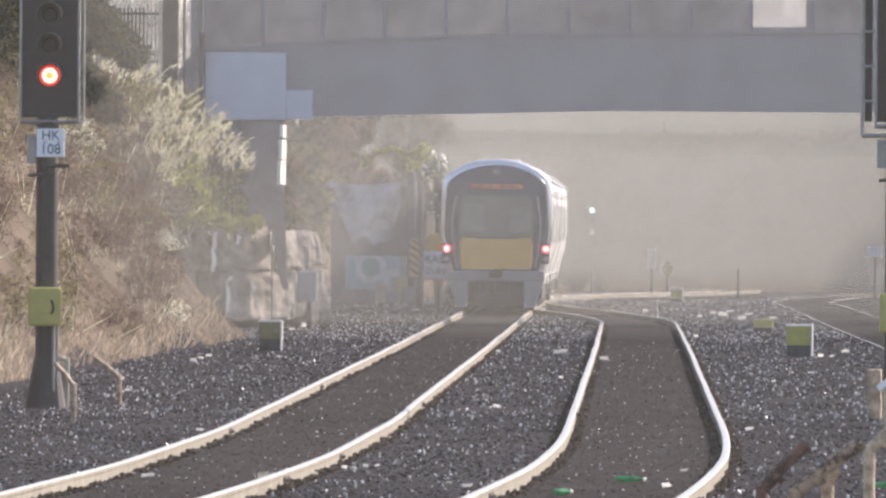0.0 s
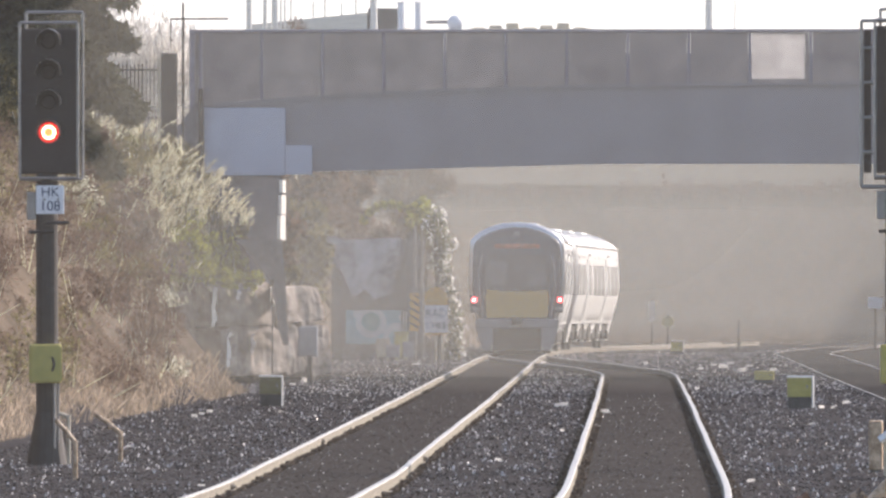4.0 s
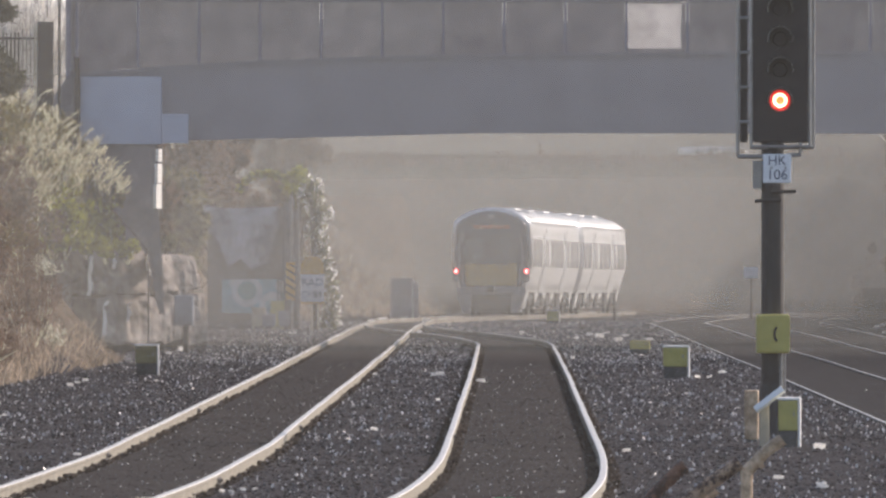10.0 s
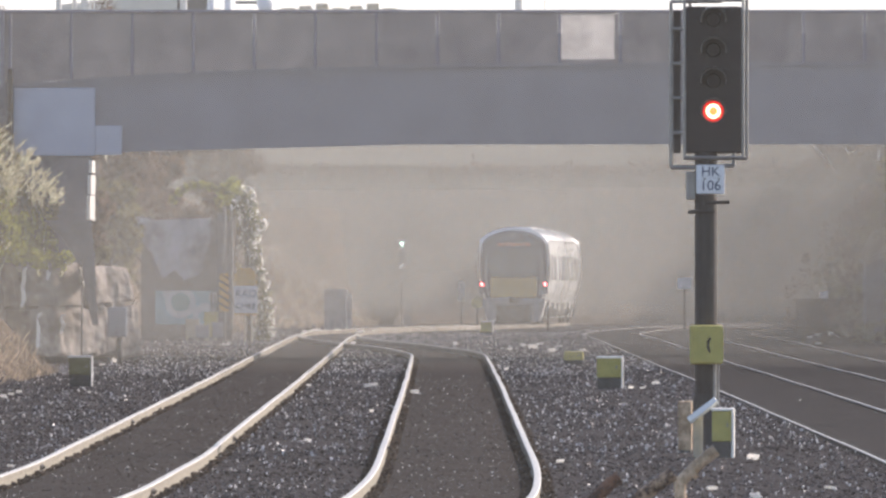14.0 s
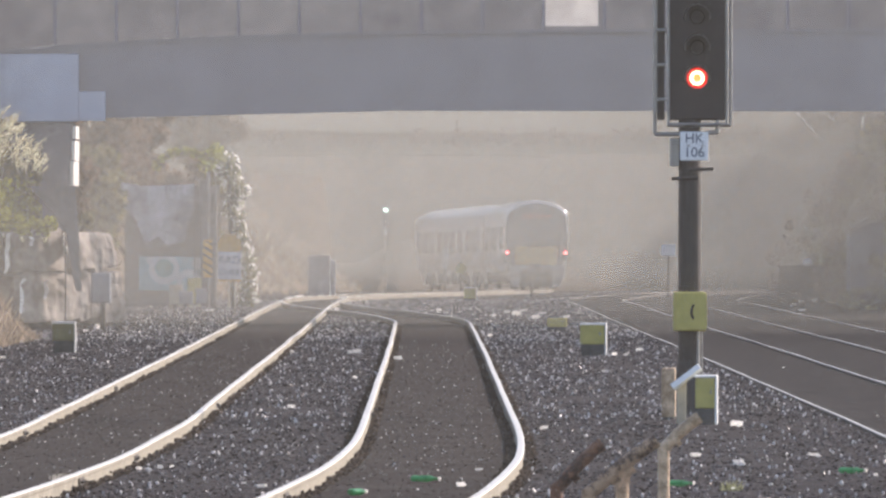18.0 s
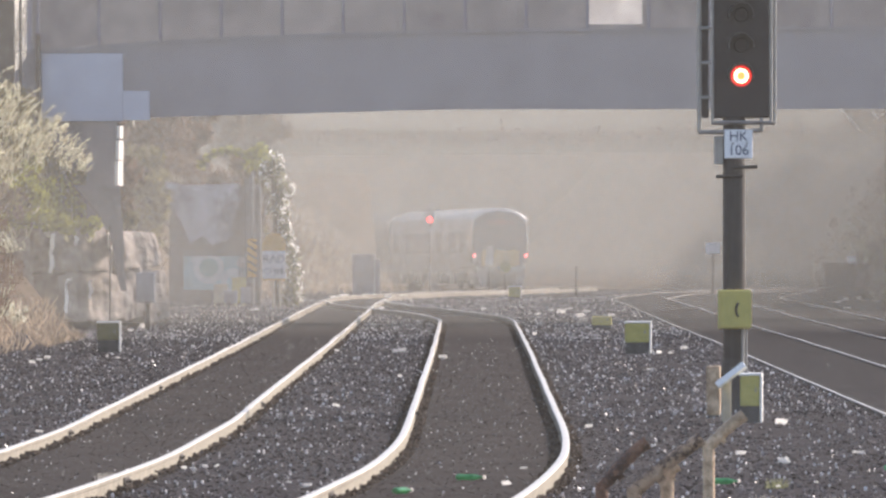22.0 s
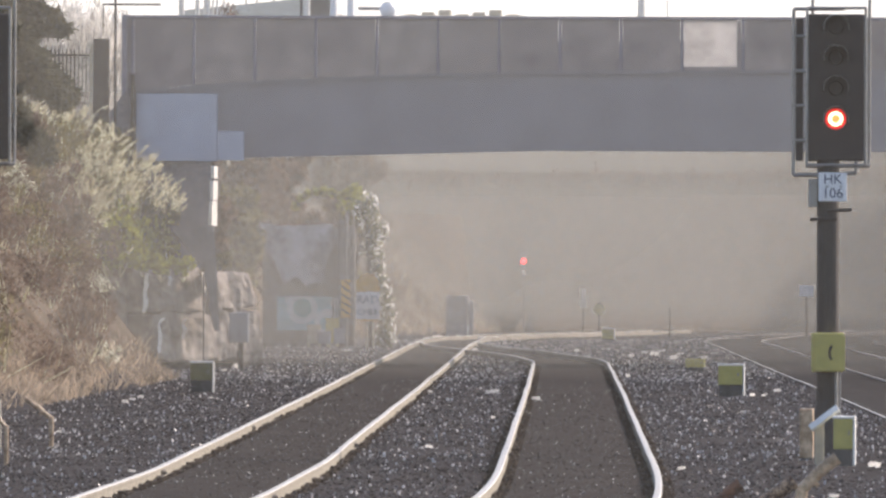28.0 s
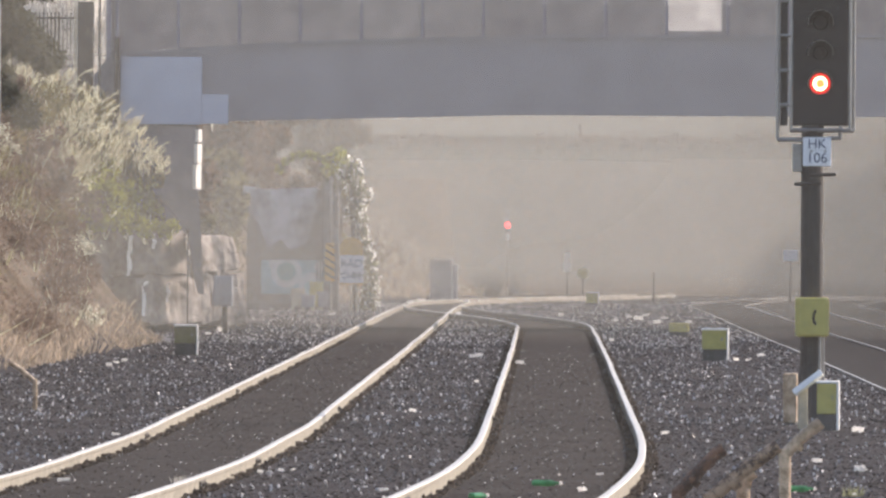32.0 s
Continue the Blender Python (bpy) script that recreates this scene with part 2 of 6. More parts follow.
# pale twig colour carries the haze over the distant wood
HAZETWIG = mat("haze_pale_twig", (0.55, 0.53, 0.5), 0.9, var=0.25, island=0.6, second=(0.74, 0.72, 0.68), translucent=0.5)
BARK = mat("bark", (0.09, 0.07, 0.05), 0.9, var=0.4, bump=0.5)
ROCK = mat("rock_face", (0.19, 0.168, 0.15), 0.9, var=0.4, scale=2.4, bump=1.0, bscale=14, second=(0.38, 0.33, 0.295), spec=0.1)
ROCKDARK = mat("grey_stone", (0.12, 0.112, 0.11), 0.85, var=0.35, scale=14, bump=0.5, second=(0.2, 0.185, 0.175), spec=0.15)
WEED = mat("pale_green_weed", (0.16, 0.18, 0.08), 0.7, var=0.3, island=0.8, second=(0.34, 0.34, 0.2), translucent=0.4)
LITTER = mat("litter_white", (0.96, 0.94, 0.9), 0.3, var=0.04, scale=12, translucent=0.75, spec=0.8)
# white for boards and plates, and for sunlit edges of boxes and stone
EDGE = mat("white_and_sunlit_edge", (0.92, 0.9, 0.85), 0.4, var=0.05, scale=12)
# near-white leaf colour for the sun's sparkle on the ivy
LEAFLIT = mat("leaf_sun_glint", (0.95, 0.95, 0.88), 0.2, var=0.15, translucent=0.6, spec=0.9)
BOTTLE = mat("bottle_green", (0.075, 0.37, 0.17), 0.12, var=0.35, scale=14, translucent=0.55)
WALLG = mat("grey_wall", (0.2, 0.19, 0.185), 0.85, var=0.25, scale=0.9, bump=0.3)
MURAL = mat("faded_mural", (0.3, 0.31, 0.345), 0.75, var=0.28, scale=1.1, second=(0.48, 0.49, 0.54), sharp=0.14)
TURQ = mat("turquoise_paint", (0.4, 0.64, 0.7), 0.7, var=0.2, scale=2)
TURQD = mat("dark_turquoise_paint", (0.24, 0.48, 0.46), 0.7, var=0.2, scale=2)
TURQL = mat("pale_paint", (0.78, 0.86, 0.88), 0.7, var=0.12, scale=2)
ORANGE = mat("orange_board", (0.75, 0.4, 0.06), 0.6, var=0.15)
CABINET = mat("grey_cabinet", (0.33, 0.35, 0.4), 0.6, var=0.2, scale=2)
FARWOOD = mat("far_wood", (0.2, 0.18, 0.12), 0.95, var=0.25, scale=0.08, bump=1.0, bscale=1.5)
BUILD = mat("far_building", (0.82, 0.8, 0.74), 0.8, var=0.15)
BIRD = mat("bird_feather", (0.015, 0.012, 0.013), 0.8, var=0.3)


# ---------------------------------------------------------------- mesh helpers
def part(name, bm, material, parent=None, label="", m=None):
    me = bpy.data.meshes.new(name)
    bm.to_mesh(me)
    bm.free()
    me.materials.append(material)
    ob = new(name, me)
    if m is not None:
        ob.matrix_basis = m
    if parent:
        ob.parent = parent
    if label:
        ob["label"] = label
    return ob


def group(name, m, label, category, grp=""):
    ob = new(name)
    ob.empty_display_size = 0.2
    ob.matrix_basis = m
    return tagged(ob, label, category, grp)


def box(x0, x1, y0, y1, z0, z1, bev=0.0, bm=None):
    """A box between two corners, with bevelled edges."""
    b = bmesh.new()
    bmesh.ops.create_cube(b, size=1.0)
    bmesh.ops.scale(b, vec=(x1 - x0, y1 - y0, z1 - z0), verts=b.verts)
    bmesh.ops.translate(b, vec=((x0 + x1) / 2, (y0 + y1) / 2, (z0 + z1) / 2), verts=b.verts)
    if bev:
        bmesh.ops.bevel(b, geom=b.edges[:], offset=bev, segments=2, affect="EDGES", profile=0.5)
    return join(bm, b)


def join(bm, b):
    if bm is None:
        return b
    me = bpy.data.meshes.new("tmp")
    b.to_mesh(me)
    b.free()
    bm.from_mesh(me)
    bpy.data.meshes.remove(me)
    return bm


def rod(a, c, r0, r1=None, seg=12, bm=None):
    """A round bar from a to c."""
    a, c = Vector(a), Vector(c)
    b = bmesh.new()
    bmesh.ops.create_cone(b, cap_ends=True, segments=seg, radius1=r0, radius2=r0 if r1 is None else r1, depth=(c - a).length)
    q = (c - a).to_track_quat("Z", "Y").to_matrix().to_4x4()
    bmesh.ops.transform(b, matrix=Matrix.Translation((a + c) / 2) @ q, verts=b.verts)
    return join(bm, b)


def bars(points, r, seg=8):
    bm = None
    for a, c in zip(points, points[1:]):
        bm = rod(a, c, r, seg=seg, bm=bm)
    return bm


def loft(rings, close=True, caps=True):
    """A skin over rings of equal count."""
    bm = bmesh.new()
    vs = [[bm.verts.new(p) for p in ring] for ring in rings]
    n = len(rings[0])
    for a, b in zip(vs, vs[1:]):
        for i in range(n if close else n - 1):
            j = (i + 1) % n
            bm.faces.new((a[i], a[j], b[j], b[i]))
    if caps and close:
        bm.faces.new(vs[0][::-1])
        bm.faces.new(vs[-1])
    bmesh.ops.recalc_face_normals(bm, faces=bm.faces)
    return bm


def smooth(ob):
    for p in ob.data.polygons:
        p.use_smooth = True
    return ob


def raw(name, verts, faces, material, parent=None, flat=True):
    me = bpy.data.meshes.new(name)
    me.from_pydata(np.asarray(verts).tolist(), [], np.asarray(faces).tolist() if not isinstance(faces, list) else faces)
    me.materials.append(material)
    ob = new(name, me)
    if parent:
        ob.parent = parent
    return ob if flat else smooth(ob)


# ---------------------------------------------------------------- plan: tracks and ground
D = np.arange(-40.0, 720.0, 1.0)


def line(points, soft=14):
    """A smooth course x(d) or z(d) through a few plan points."""
    p = np.array(points, float)
    v = np.interp(D, p[:, 0], p[:, 1])
    k = np.hanning(2 * soft + 1)
    return np.convolve(np.pad(v, soft, mode="reflect", reflect_type="odd"), k / k.sum(), "valid")


NEAR = [(d, 0.1 - 0.00095 * (105 - d) ** 2) for d in range(-40, 105, 8)]
RAILZ = line([(-40, 0), (290, 0), (318, -0.06), (349, -0.16), (390, -0.34), (416, -0.42), (458, -0.64), (493, -0.96), (560, -1.5), (720, -2)])
AX = line([(d, x - 3.6 - 0.1) for d, x in NEAR] + [(105, -3.52), (190, -3.5), (256, -3.55), (279, -3.56), (318, -3.42), (349, -1.63), (390, 1.75), (404, 2.95), (416, 3.75), (428, 4.3), (443, 4.5), (458, 4.0), (475, 2.2), (493, -1.07), (510, -5.6), (530, -12.5), (560, -25), (600, -44), (720, -110)], 9)
BX = line(NEAR + [(105, 0.1), (180, 0.1), (232, 0.05), (242, -0.3), (255, -1.1), (270, -2.4), (282, -3.2), (296, -3.54)], 7)
CX = line([(-40, 5.9), (113, 5.5), (183, 5.29), (211, 5.13), (270, 4.95), (300, 4.8), (325, 5.9), (349, 7.2), (390, 10.3), (416, 12.2), (440, 13), (458, 12.7), (475, 11), (493, 7.8), (530, -3.5), (560, -16), (600, -35), (720, -100)], 9)
DX = CX + 3.35


def at(c, d):
    return float(np.interp(d, D, c))


def toe(d):
    """Where the left bank begins."""
    return float(np.interp(d, [60, 100, 144, 203, 214, 227, 229, 238, 246, 302, 322, 340], [-11, -10, -9.1, -8.0, -9.8, -9.8, -7.5, -7.4, -9.9, -9.9, -7.2, -6.4])) if d < 340 else at(AX, min(d, 700)) - (5.0 + 2.4 * min(1.0, (d - 340) / 30) - 2.8 * min(1.0, max(0.0, (d - 450) / 18)))


def ground_z(x, d):
    """The ground's height: ballast beds, the rising banks at both sides, the ridge ahead."""
    z = at(RAILZ, min(d, 719)) - 0.13
    left, a = toe(d), at(AX, min(d, 719))
    if x < left:
        z += min(5.3, (left - x) * (1.25 if 120 < d < 340 else 0.75 + 2.2 * min(1.0, max(0.0, (d - 450) / 18)))) * min(1.0, max(0.0, (d - 40) / 80))
    right = max(12.4, a + 14.8) if d < 520 else 13.5
    if x > right:
        z += min((8.0 if d < 370 else 6.6) + 1.2 * noise.noise((x * 0.3, d * 0.06, 5.0)), (x - right) * 2.0) * min(1.0, max(0.12, (d - 244) / 26))
    if d > 562:
        k = min(1.0, (d - 562) / 30.0)
        z = max(z, -1.6 + 7.9 * k * k * (3 - 2 * k))
    return z + 0.1 * min(1.0, max(0.0, (x - at(CX, min(d, 719)) + 2.2) / 0.8))


def build_ground():
    xs = np.concatenate([[-3000, -900, -300, -120, -60], np.arange(-36, -12, 2.0), np.arange(-12, 14, 0.5), np.arange(14, 40, 2.0), [60, 120, 300, 900, 3000]])
    ys = np.concatenate([[-3000, -600, -150], np.arange(-40, 60, 10.0), np.arange(60, 260, 1.0), np.arange(260, 640, 4.0), [700, 900, 1400, 3000]])
    verts, faces = [], []
    for y in ys:
        for x in xs:
            yy = min(max(y, -39), 700)
            z = ground_z(min(max(x, -60), 60), yy)
            z += 0.022 * noise.noise((x * 0.8, y * 0.25, 0.0)) + 0.01 * noise.noise((x * 2.3, y * 0.9, 4.0))
            for c in (AX, BX, CX, DX):
                off = abs(x - at(c, yy))
                if off < 1.1 and -40 < y < 620:
                    z = min(z, at(RAILZ, yy) - (0.03 if c is CX or c is DX else 0.12))
            verts.append((x, y, z))
    w = len(xs)
    for j in range(len(ys) - 1):
        for i in range(w - 1):
            a = j * w + i
            faces.append((a, a + 1, a + 1 + w, a + w))
    ob = raw("ground", verts, faces, BALLAST, flat=False)
    ob.data.materials.append(EARTH)
    ob.data.materials.append(DARKBED)
    for p in ob.data.polygons:
        c = p.center
        p.material_index = 1 if (c.x < toe(min(max(c.y, 60), 700)) or c.x > max(12.4, at(AX, min(max(c.y, -39), 700)) + 14.8) or c.y > 540) else (2 if c.x > at(CX, min(max(c.y, -39), 700)) - 0.9 and c.y < 330 else 0)
    tagged(ob, "dark grey railway ballast between tracks, rising to earth banks", "ground", kind="structure")


build_ground()


def build_track(name, course, d0, d1, label, steel=None):
    """Two rails with their foot, web and head, the sleepers under them and the clips at their feet."""
    track = group(name, pose(0, 0, 0), label, "railway track", "railway tracks")
    prof = [(-0.06, -0.16), (0.06, -0.16), (0.058, -0.15), (0.03, -0.125), (0.029, -0.045), (0.037, -0.038), (0.037, -0.006), (0.03, 0.0), (-0.03, 0.0), (-0.037, -0.006), (-0.037, -0.038), (-0.029, -0.045), (-0.03, -0.125), (-0.058, -0.15)]
    # half-width section keeps the sunlit line on the rail head thin
    if steel:
        prof = [(u * 0.5, w) for u, w in prof]
    ds = np.arange(d0, d1, 1.5)
    for side in (-0.835, 0.835):
        rings = []
        for d in ds:
            s = (at(course, d + 0.5) - at(course, d - 0.5))
            nx, ny = 1 / math.hypot(1, s), -s / math.hypot(1, s)
            cx, cz = at(course, d), at(RAILZ, d)
            cx += 0.012 * noise.noise((d * 0.11, side, 1.0))
            cz += 0.012 * noise.noise((d * 0.09, side, 7.0))
            rings.append([(cx + nx * (side + u), d + ny * (side + u), cz + w) for u, w in prof])
        rail = part("rail", loft(rings), steel or RUSTRAIL, track)
        rail.data.materials.append(RAILTOP)
        for p in rail.data.polygons:
            if p.normal.z > 0.5 and p.center.z > at(RAILZ, p.center.y) - 0.02:
                p.material_index = 1
    if not steel:
        verts, faces = [], []
        for d in np.arange(max(d0, 20), min(d1, 300), 1.0):
            for u in np.linspace(-0.77, 0.77, 9):
                verts.append((at(course, d) + u, d, at(RAILZ, d) - 0.115 + 0.012 * noise.noise((u * 3.0, d * 0.5, 3.0)) - 0.02 * abs(u) ** 4))
        for k in range(len(verts) // 9 - 1):
            for i in range(8):
                faces.append((9 * k + i, 9 * k + i + 1, 9 * k + i + 10, 9 * k + i + 9))
        raw("ballast_bed", verts, faces, BED, track, flat=False)["label"] = "dark oily ballast between the rails"
    return track


track_a = build_track("railway_track", AX, -20, 640, "curved railway track with sunlit worn steel rails in dark ballast")
track_b = build_track("railway_track", BX, -20, 292, "curved railway track joining its neighbour at a turnout beyond the bridge")
build_track("railway_track", CX, -20, 560, "straight railway track with shiny rails in dark ballast", SHADESIDE)
build_track("railway_track", DX, -20, 560, "outer railway track with shiny rails beside a shaded bank", SHADESIDE)


# ---------------------------------------------------------------- the road bridge
BD = 236.0


def build_bridge():
    br = group("road_bridge", pose(0, BD, 0), "blue-grey steel girder road bridge with panelled parapet", "bridge")
    xs = np.linspace(-10.3, 24, 48)
    top = lambda x: 6.2 + 0.56 * (1 - math.exp(-max(0.0, x + 10.3) / 5.0))
    bot = lambda x: 4.61 + 0.25 * min(1.0, (x + 10.3) / 9.5)
    rings = [[(x, 0, bot(x)), (x, 0.0, top(x)), (x, 6.3, top(x)), (x, 6.3, bot(x) + 0.14)] for x in xs]
    part("girder", loft(rings), GIRDER, br)
    rings = [[(x, -0.02, bot(x) - 0.012), (x, -0.02, bot(x) + 0.02), (x, 0.3, bot(x) + 0.02), (x, 0.3, bot(x) - 0.012)] for x in xs]
    part("bottom_flange", loft(rings), GIRDER, br)
    rings = [[(x, -0.1, top(x) - 0.05), (x, -0.1, top(x) - 0.004), (x, -0.003, top(x) - 0.004), (x, -0.003, top(x) - 0.05)] for x in xs]
    part("top_flange", loft(rings), GIRDER, br)
    x = 2.62 - 1.42 * 9
    k = 0
    while x < 24:
        t = top(x)
        part("parapet_post", box(x - 0.035, x + 0.035, 0.02, 0.12, t + 0.002, 7.93, 0.01), POSTM, br)
        nxt = x + 1.42
        t2 = top(nxt)
        clear = k == 9
        if clear:
            part("panel_sill", box(x + 0.04, nxt - 0.04, 0.056, 0.08, t + 0.006, t + 0.1, 0.004), PARAP, br)
            part("panel_stile", box(nxt - 0.14, nxt - 0.04, 0.056, 0.08, t + 0.103, 7.89, 0.004), PARAP, br)
            part("parapet_panel", box(x + 0.04, nxt - 0.143, 0.06, 0.075, t + 0.103, 7.9, 0.003), PARAPC, br, "clean pale see-through panel")
            x, k = nxt, k + 1
            continue
        bm = loft([[(x + 0.04, 0.06, t + 0.006), (x + 0.04, 0.075, t + 0.006), (x + 0.04, 0.075, 7.9), (x + 0.04, 0.06, 7.9)],
                   [(nxt - 0.04, 0.06, t2 + 0.006), (nxt - 0.04, 0.075, t2 + 0.006), (nxt - 0.04, 0.075, 7.9), (nxt - 0.04, 0.06, 7.9)]])
        part("parapet_panel", bm, PARAP, br)
        x, k = nxt, k + 1
    part("top_rail", box(-10.3, 24, 0.0, 0.14, 7.9, 7.98, 0.02), POSTM, br)
    part("far_parapet", box(-10.3, 24, 6.1, 6.22, 6.6, 7.55, 0.02), POSTM, br)
    part("end_post", box(-10.42, -10.3, -0.05, 0.1, 4.4, 7.98, 0.01), POSTM, br)
    part("parapet_panel", box(-10.298, -10.125, 0.06, 0.075, 6.23, 7.9, 0.003), PARAP, br)
    pts = [(-10.85, 5.5), (-10.3, 4.78), (-10.1, 4.85), (-10.1, 6.33), (-10.26, 6.27)]
    part("end_block", loft([[(x, -0.3, z) for x, z in pts], [(x, 0.4, z) for x, z in pts]]), ABUT, br, "dark sloping end block")
    part("end_post", box(-10.2, -10.09, -0.5, -0.36, 4.6, 6.6, 0.01), POLE, br, "dark steel end post")
    part("cover_panel", box(-10.07, -8.18, -0.24, -0.17, 4.58, 6.15, 0.015), PANELB, br, "pale blue cover panel")
    part("cover_panel", box(-8.17, -7.56, -0.22, -0.17, 4.60, 5.28, 0.015), PANELB, br, "pale blue cover panel")
    bm = loft([[(-10.6, -0.1, 1.2), (-8.42, -0.1, 1.2), (-8.78, 6.3, 1.2), (-10.6, 6.3, 1.2)], [(-10.4, -0.1, 4.6), (-8.29, -0.1, 4.6), (-8.62, 6.3, 4.6), (-10.4, 6.3, 4.6)]])
    part("abutment", bm, ABUT, br, "shaded concrete abutment with a sunlit edge")
    bm = loft([[(-8.75, -7.5, 1.6), (-8.13, -7.5, 1.6), (-8.55, -0.11, 1.6), (-8.9, -0.11, 1.6)], [(-8.75, -7.5, 4.42), (-7.99, -7.5, 4.42), (-8.3, -0.11, 4.38), (-8.75, -0.11, 4.38)]])
    part("wing_wall", bm, ABUT, br, "shaded concrete wing wall")
    pts = [(-8.92, 3.05), (-7.9, 3.05), (-7.82, 2.07), (-7.8, 1.25), (-7.74, 0.7), (-7.86, 0.7), (-7.99, 1.25), (-8.1, 2.06), (-8.35, 2.39)]
    part("wing_wall", loft([[(x, -10.4, z) for x, z in pts], [(x - 0.05, -9.6, z) for x, z in pts]]), ABUT, br, "sloping foot of the shaded wing wall")
    # white strips stand for the wing wall's sunlit corner
    for z0, z1, e in ((4.12, 4.4, 0.0), (3.63, 4.07, 0.045), (3.05, 3.61, 0.08), (2.65, 3.02, 0.0)):
        bx = -7.985 - (4.42 - z0) * 0.05
        bm = loft([[(bx + 0.01, -7.54, z), (bx + 0.055 + e * 0.6, -6.7, z), (bx - 0.06, -6.7, z), (bx - 0.06, -7.51, z)] for z in (z0, z1)])
        part("sunlit_edge_strip", bm, EDGE, br, "edge stone coloured white for its sunlit corner")
    part("abutment", box(21.0, 24, 0.0, 6.3, -0.4, 4.7, 0.05), ABUT, br)
    return br


build_bridge()


def build_far_wall():
    """The low wall along the far road."""
    w = group("far_road_wall", pose(0, 594, 6.25), "long pale wall along a far road in the haze", "wall")
    xs = np.linspace(-90, 90, 31)
    top = [1.35 + 0.12 * noise.noise((x * 0.06, 0.0, 2.0)) for x in xs]
    part("wall", loft([[(x, 0, -0.3), (x, 0.4, -0.3), (x, 0.4, t), (x, 0, t)] for x, t in zip(xs, top)]), FARWOOD, w)
    part("coping", loft([[(x, -0.05, t + 0.003), (x, 0.45, t + 0.003), (x, 0.45, t + 0.1), (x, -0.05, t + 0.1)] for x, t in zip(xs, top)]), FARWOOD, w)


build_far_wall()


def far_hedge():
    """Uneven winter growth over the far wall."""
    cs, rs = [], []
    g = np.random.default_rng(21)
    for k in range(150):
        x = g.uniform(-34, 30)
        tall = 0.35 + 0.9 * max(0.0, noise.noise((x * 0.14, 3.0, 1.0)))
        cs.append((x, 593 + g.uniform(-0.5, 0.5), 7.15 + 0.6 * tall * g.uniform(-0.4, 0.7)))
        rs.append(g.uniform(0.3, 0.8))
    n = 9000
    pick = g.integers(0, len(cs), n)
    p = np.array(cs)[pick] + g.normal(size=(n, 3)) * np.array(rs)[pick][:, None] * 0.45
    a, b = g.normal(size=(n, 3)) * 0.14, g.normal(size=(n, 3)) * 0.09
    q = np.stack([p - a, p - b, p + a, p + b], 1).reshape(-1, 3)
    tagged(raw("far_hedge", q, np.arange(n * 4).reshape(-1, 4), BROWN), "uneven leafless hedge along the far road", "hedge", kind="stuff")


far_hedge()


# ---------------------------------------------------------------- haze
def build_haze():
    """Upright sheets that stand in for haze: distance, cover, tone, where each begins over the ground, and where it
    thins out (x from, to, z from, to).
    """
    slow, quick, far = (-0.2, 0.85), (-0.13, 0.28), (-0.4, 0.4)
    # tone sets each sheet's brightness; the dark 256 m sheet shades the right
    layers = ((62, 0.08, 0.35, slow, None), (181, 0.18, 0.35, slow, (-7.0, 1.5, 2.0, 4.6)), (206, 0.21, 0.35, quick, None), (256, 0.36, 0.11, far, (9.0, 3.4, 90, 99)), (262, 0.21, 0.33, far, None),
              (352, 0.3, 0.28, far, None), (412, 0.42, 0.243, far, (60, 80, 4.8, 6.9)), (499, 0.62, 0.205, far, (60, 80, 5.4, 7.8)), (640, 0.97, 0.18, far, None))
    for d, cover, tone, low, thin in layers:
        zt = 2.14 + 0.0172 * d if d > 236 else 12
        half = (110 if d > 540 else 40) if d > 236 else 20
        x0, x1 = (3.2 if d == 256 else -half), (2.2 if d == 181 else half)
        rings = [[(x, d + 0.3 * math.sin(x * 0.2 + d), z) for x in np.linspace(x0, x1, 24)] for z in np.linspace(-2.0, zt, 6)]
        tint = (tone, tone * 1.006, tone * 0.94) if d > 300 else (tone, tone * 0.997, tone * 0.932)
        ob = smooth(part("haze_sheet", loft(rings, close=False), haze_mat("haze_sheet", cover, low, thin, tint)))
        tagged(ob, "translucent sheet standing in for sunlit haze over the tracks", "haze", "dust haze", "stuff")


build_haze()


def build_sky_backdrop():
    """The white winter sky low behind the bridge, far beyond everything."""
    m = mat("white_sky", (1.0, 0.975, 0.925), 1.0, var=0.0, emit=0.84)
    rings = [[(2800 * math.sin(a), 2800 * math.cos(a), z) for a in np.linspace(-0.5, 0.5, 20)] for z in (-60, 40, 120, 240)]
    tagged(part("backdrop", loft(rings, close=False), m), "bright white hazy winter sky", "sky", kind="structure")


build_sky_backdrop()


# ---------------------------------------------------------------- colour light signals
def glyphs(text, size, m, parent, material=INK):
    cu = bpy.data.curves.new("letters", "FONT")
    cu.body, cu.size, cu.align_x, cu.align_y = text, size, "CENTER", "CENTER"
    cu.extrude = 0.002
    tmp = new("tmp", cu)
    dg = bpy.context.evaluated_depsgraph_get()
    me = bpy.data.meshes.new_from_object(tmp.evaluated_get(dg))
    bpy.data.objects.remove(tmp)
    me.materials.clear()
    me.materials.append(material)
    ob = new("letters", me)
    ob.parent = parent
    ob.matrix_basis = m
    return ob


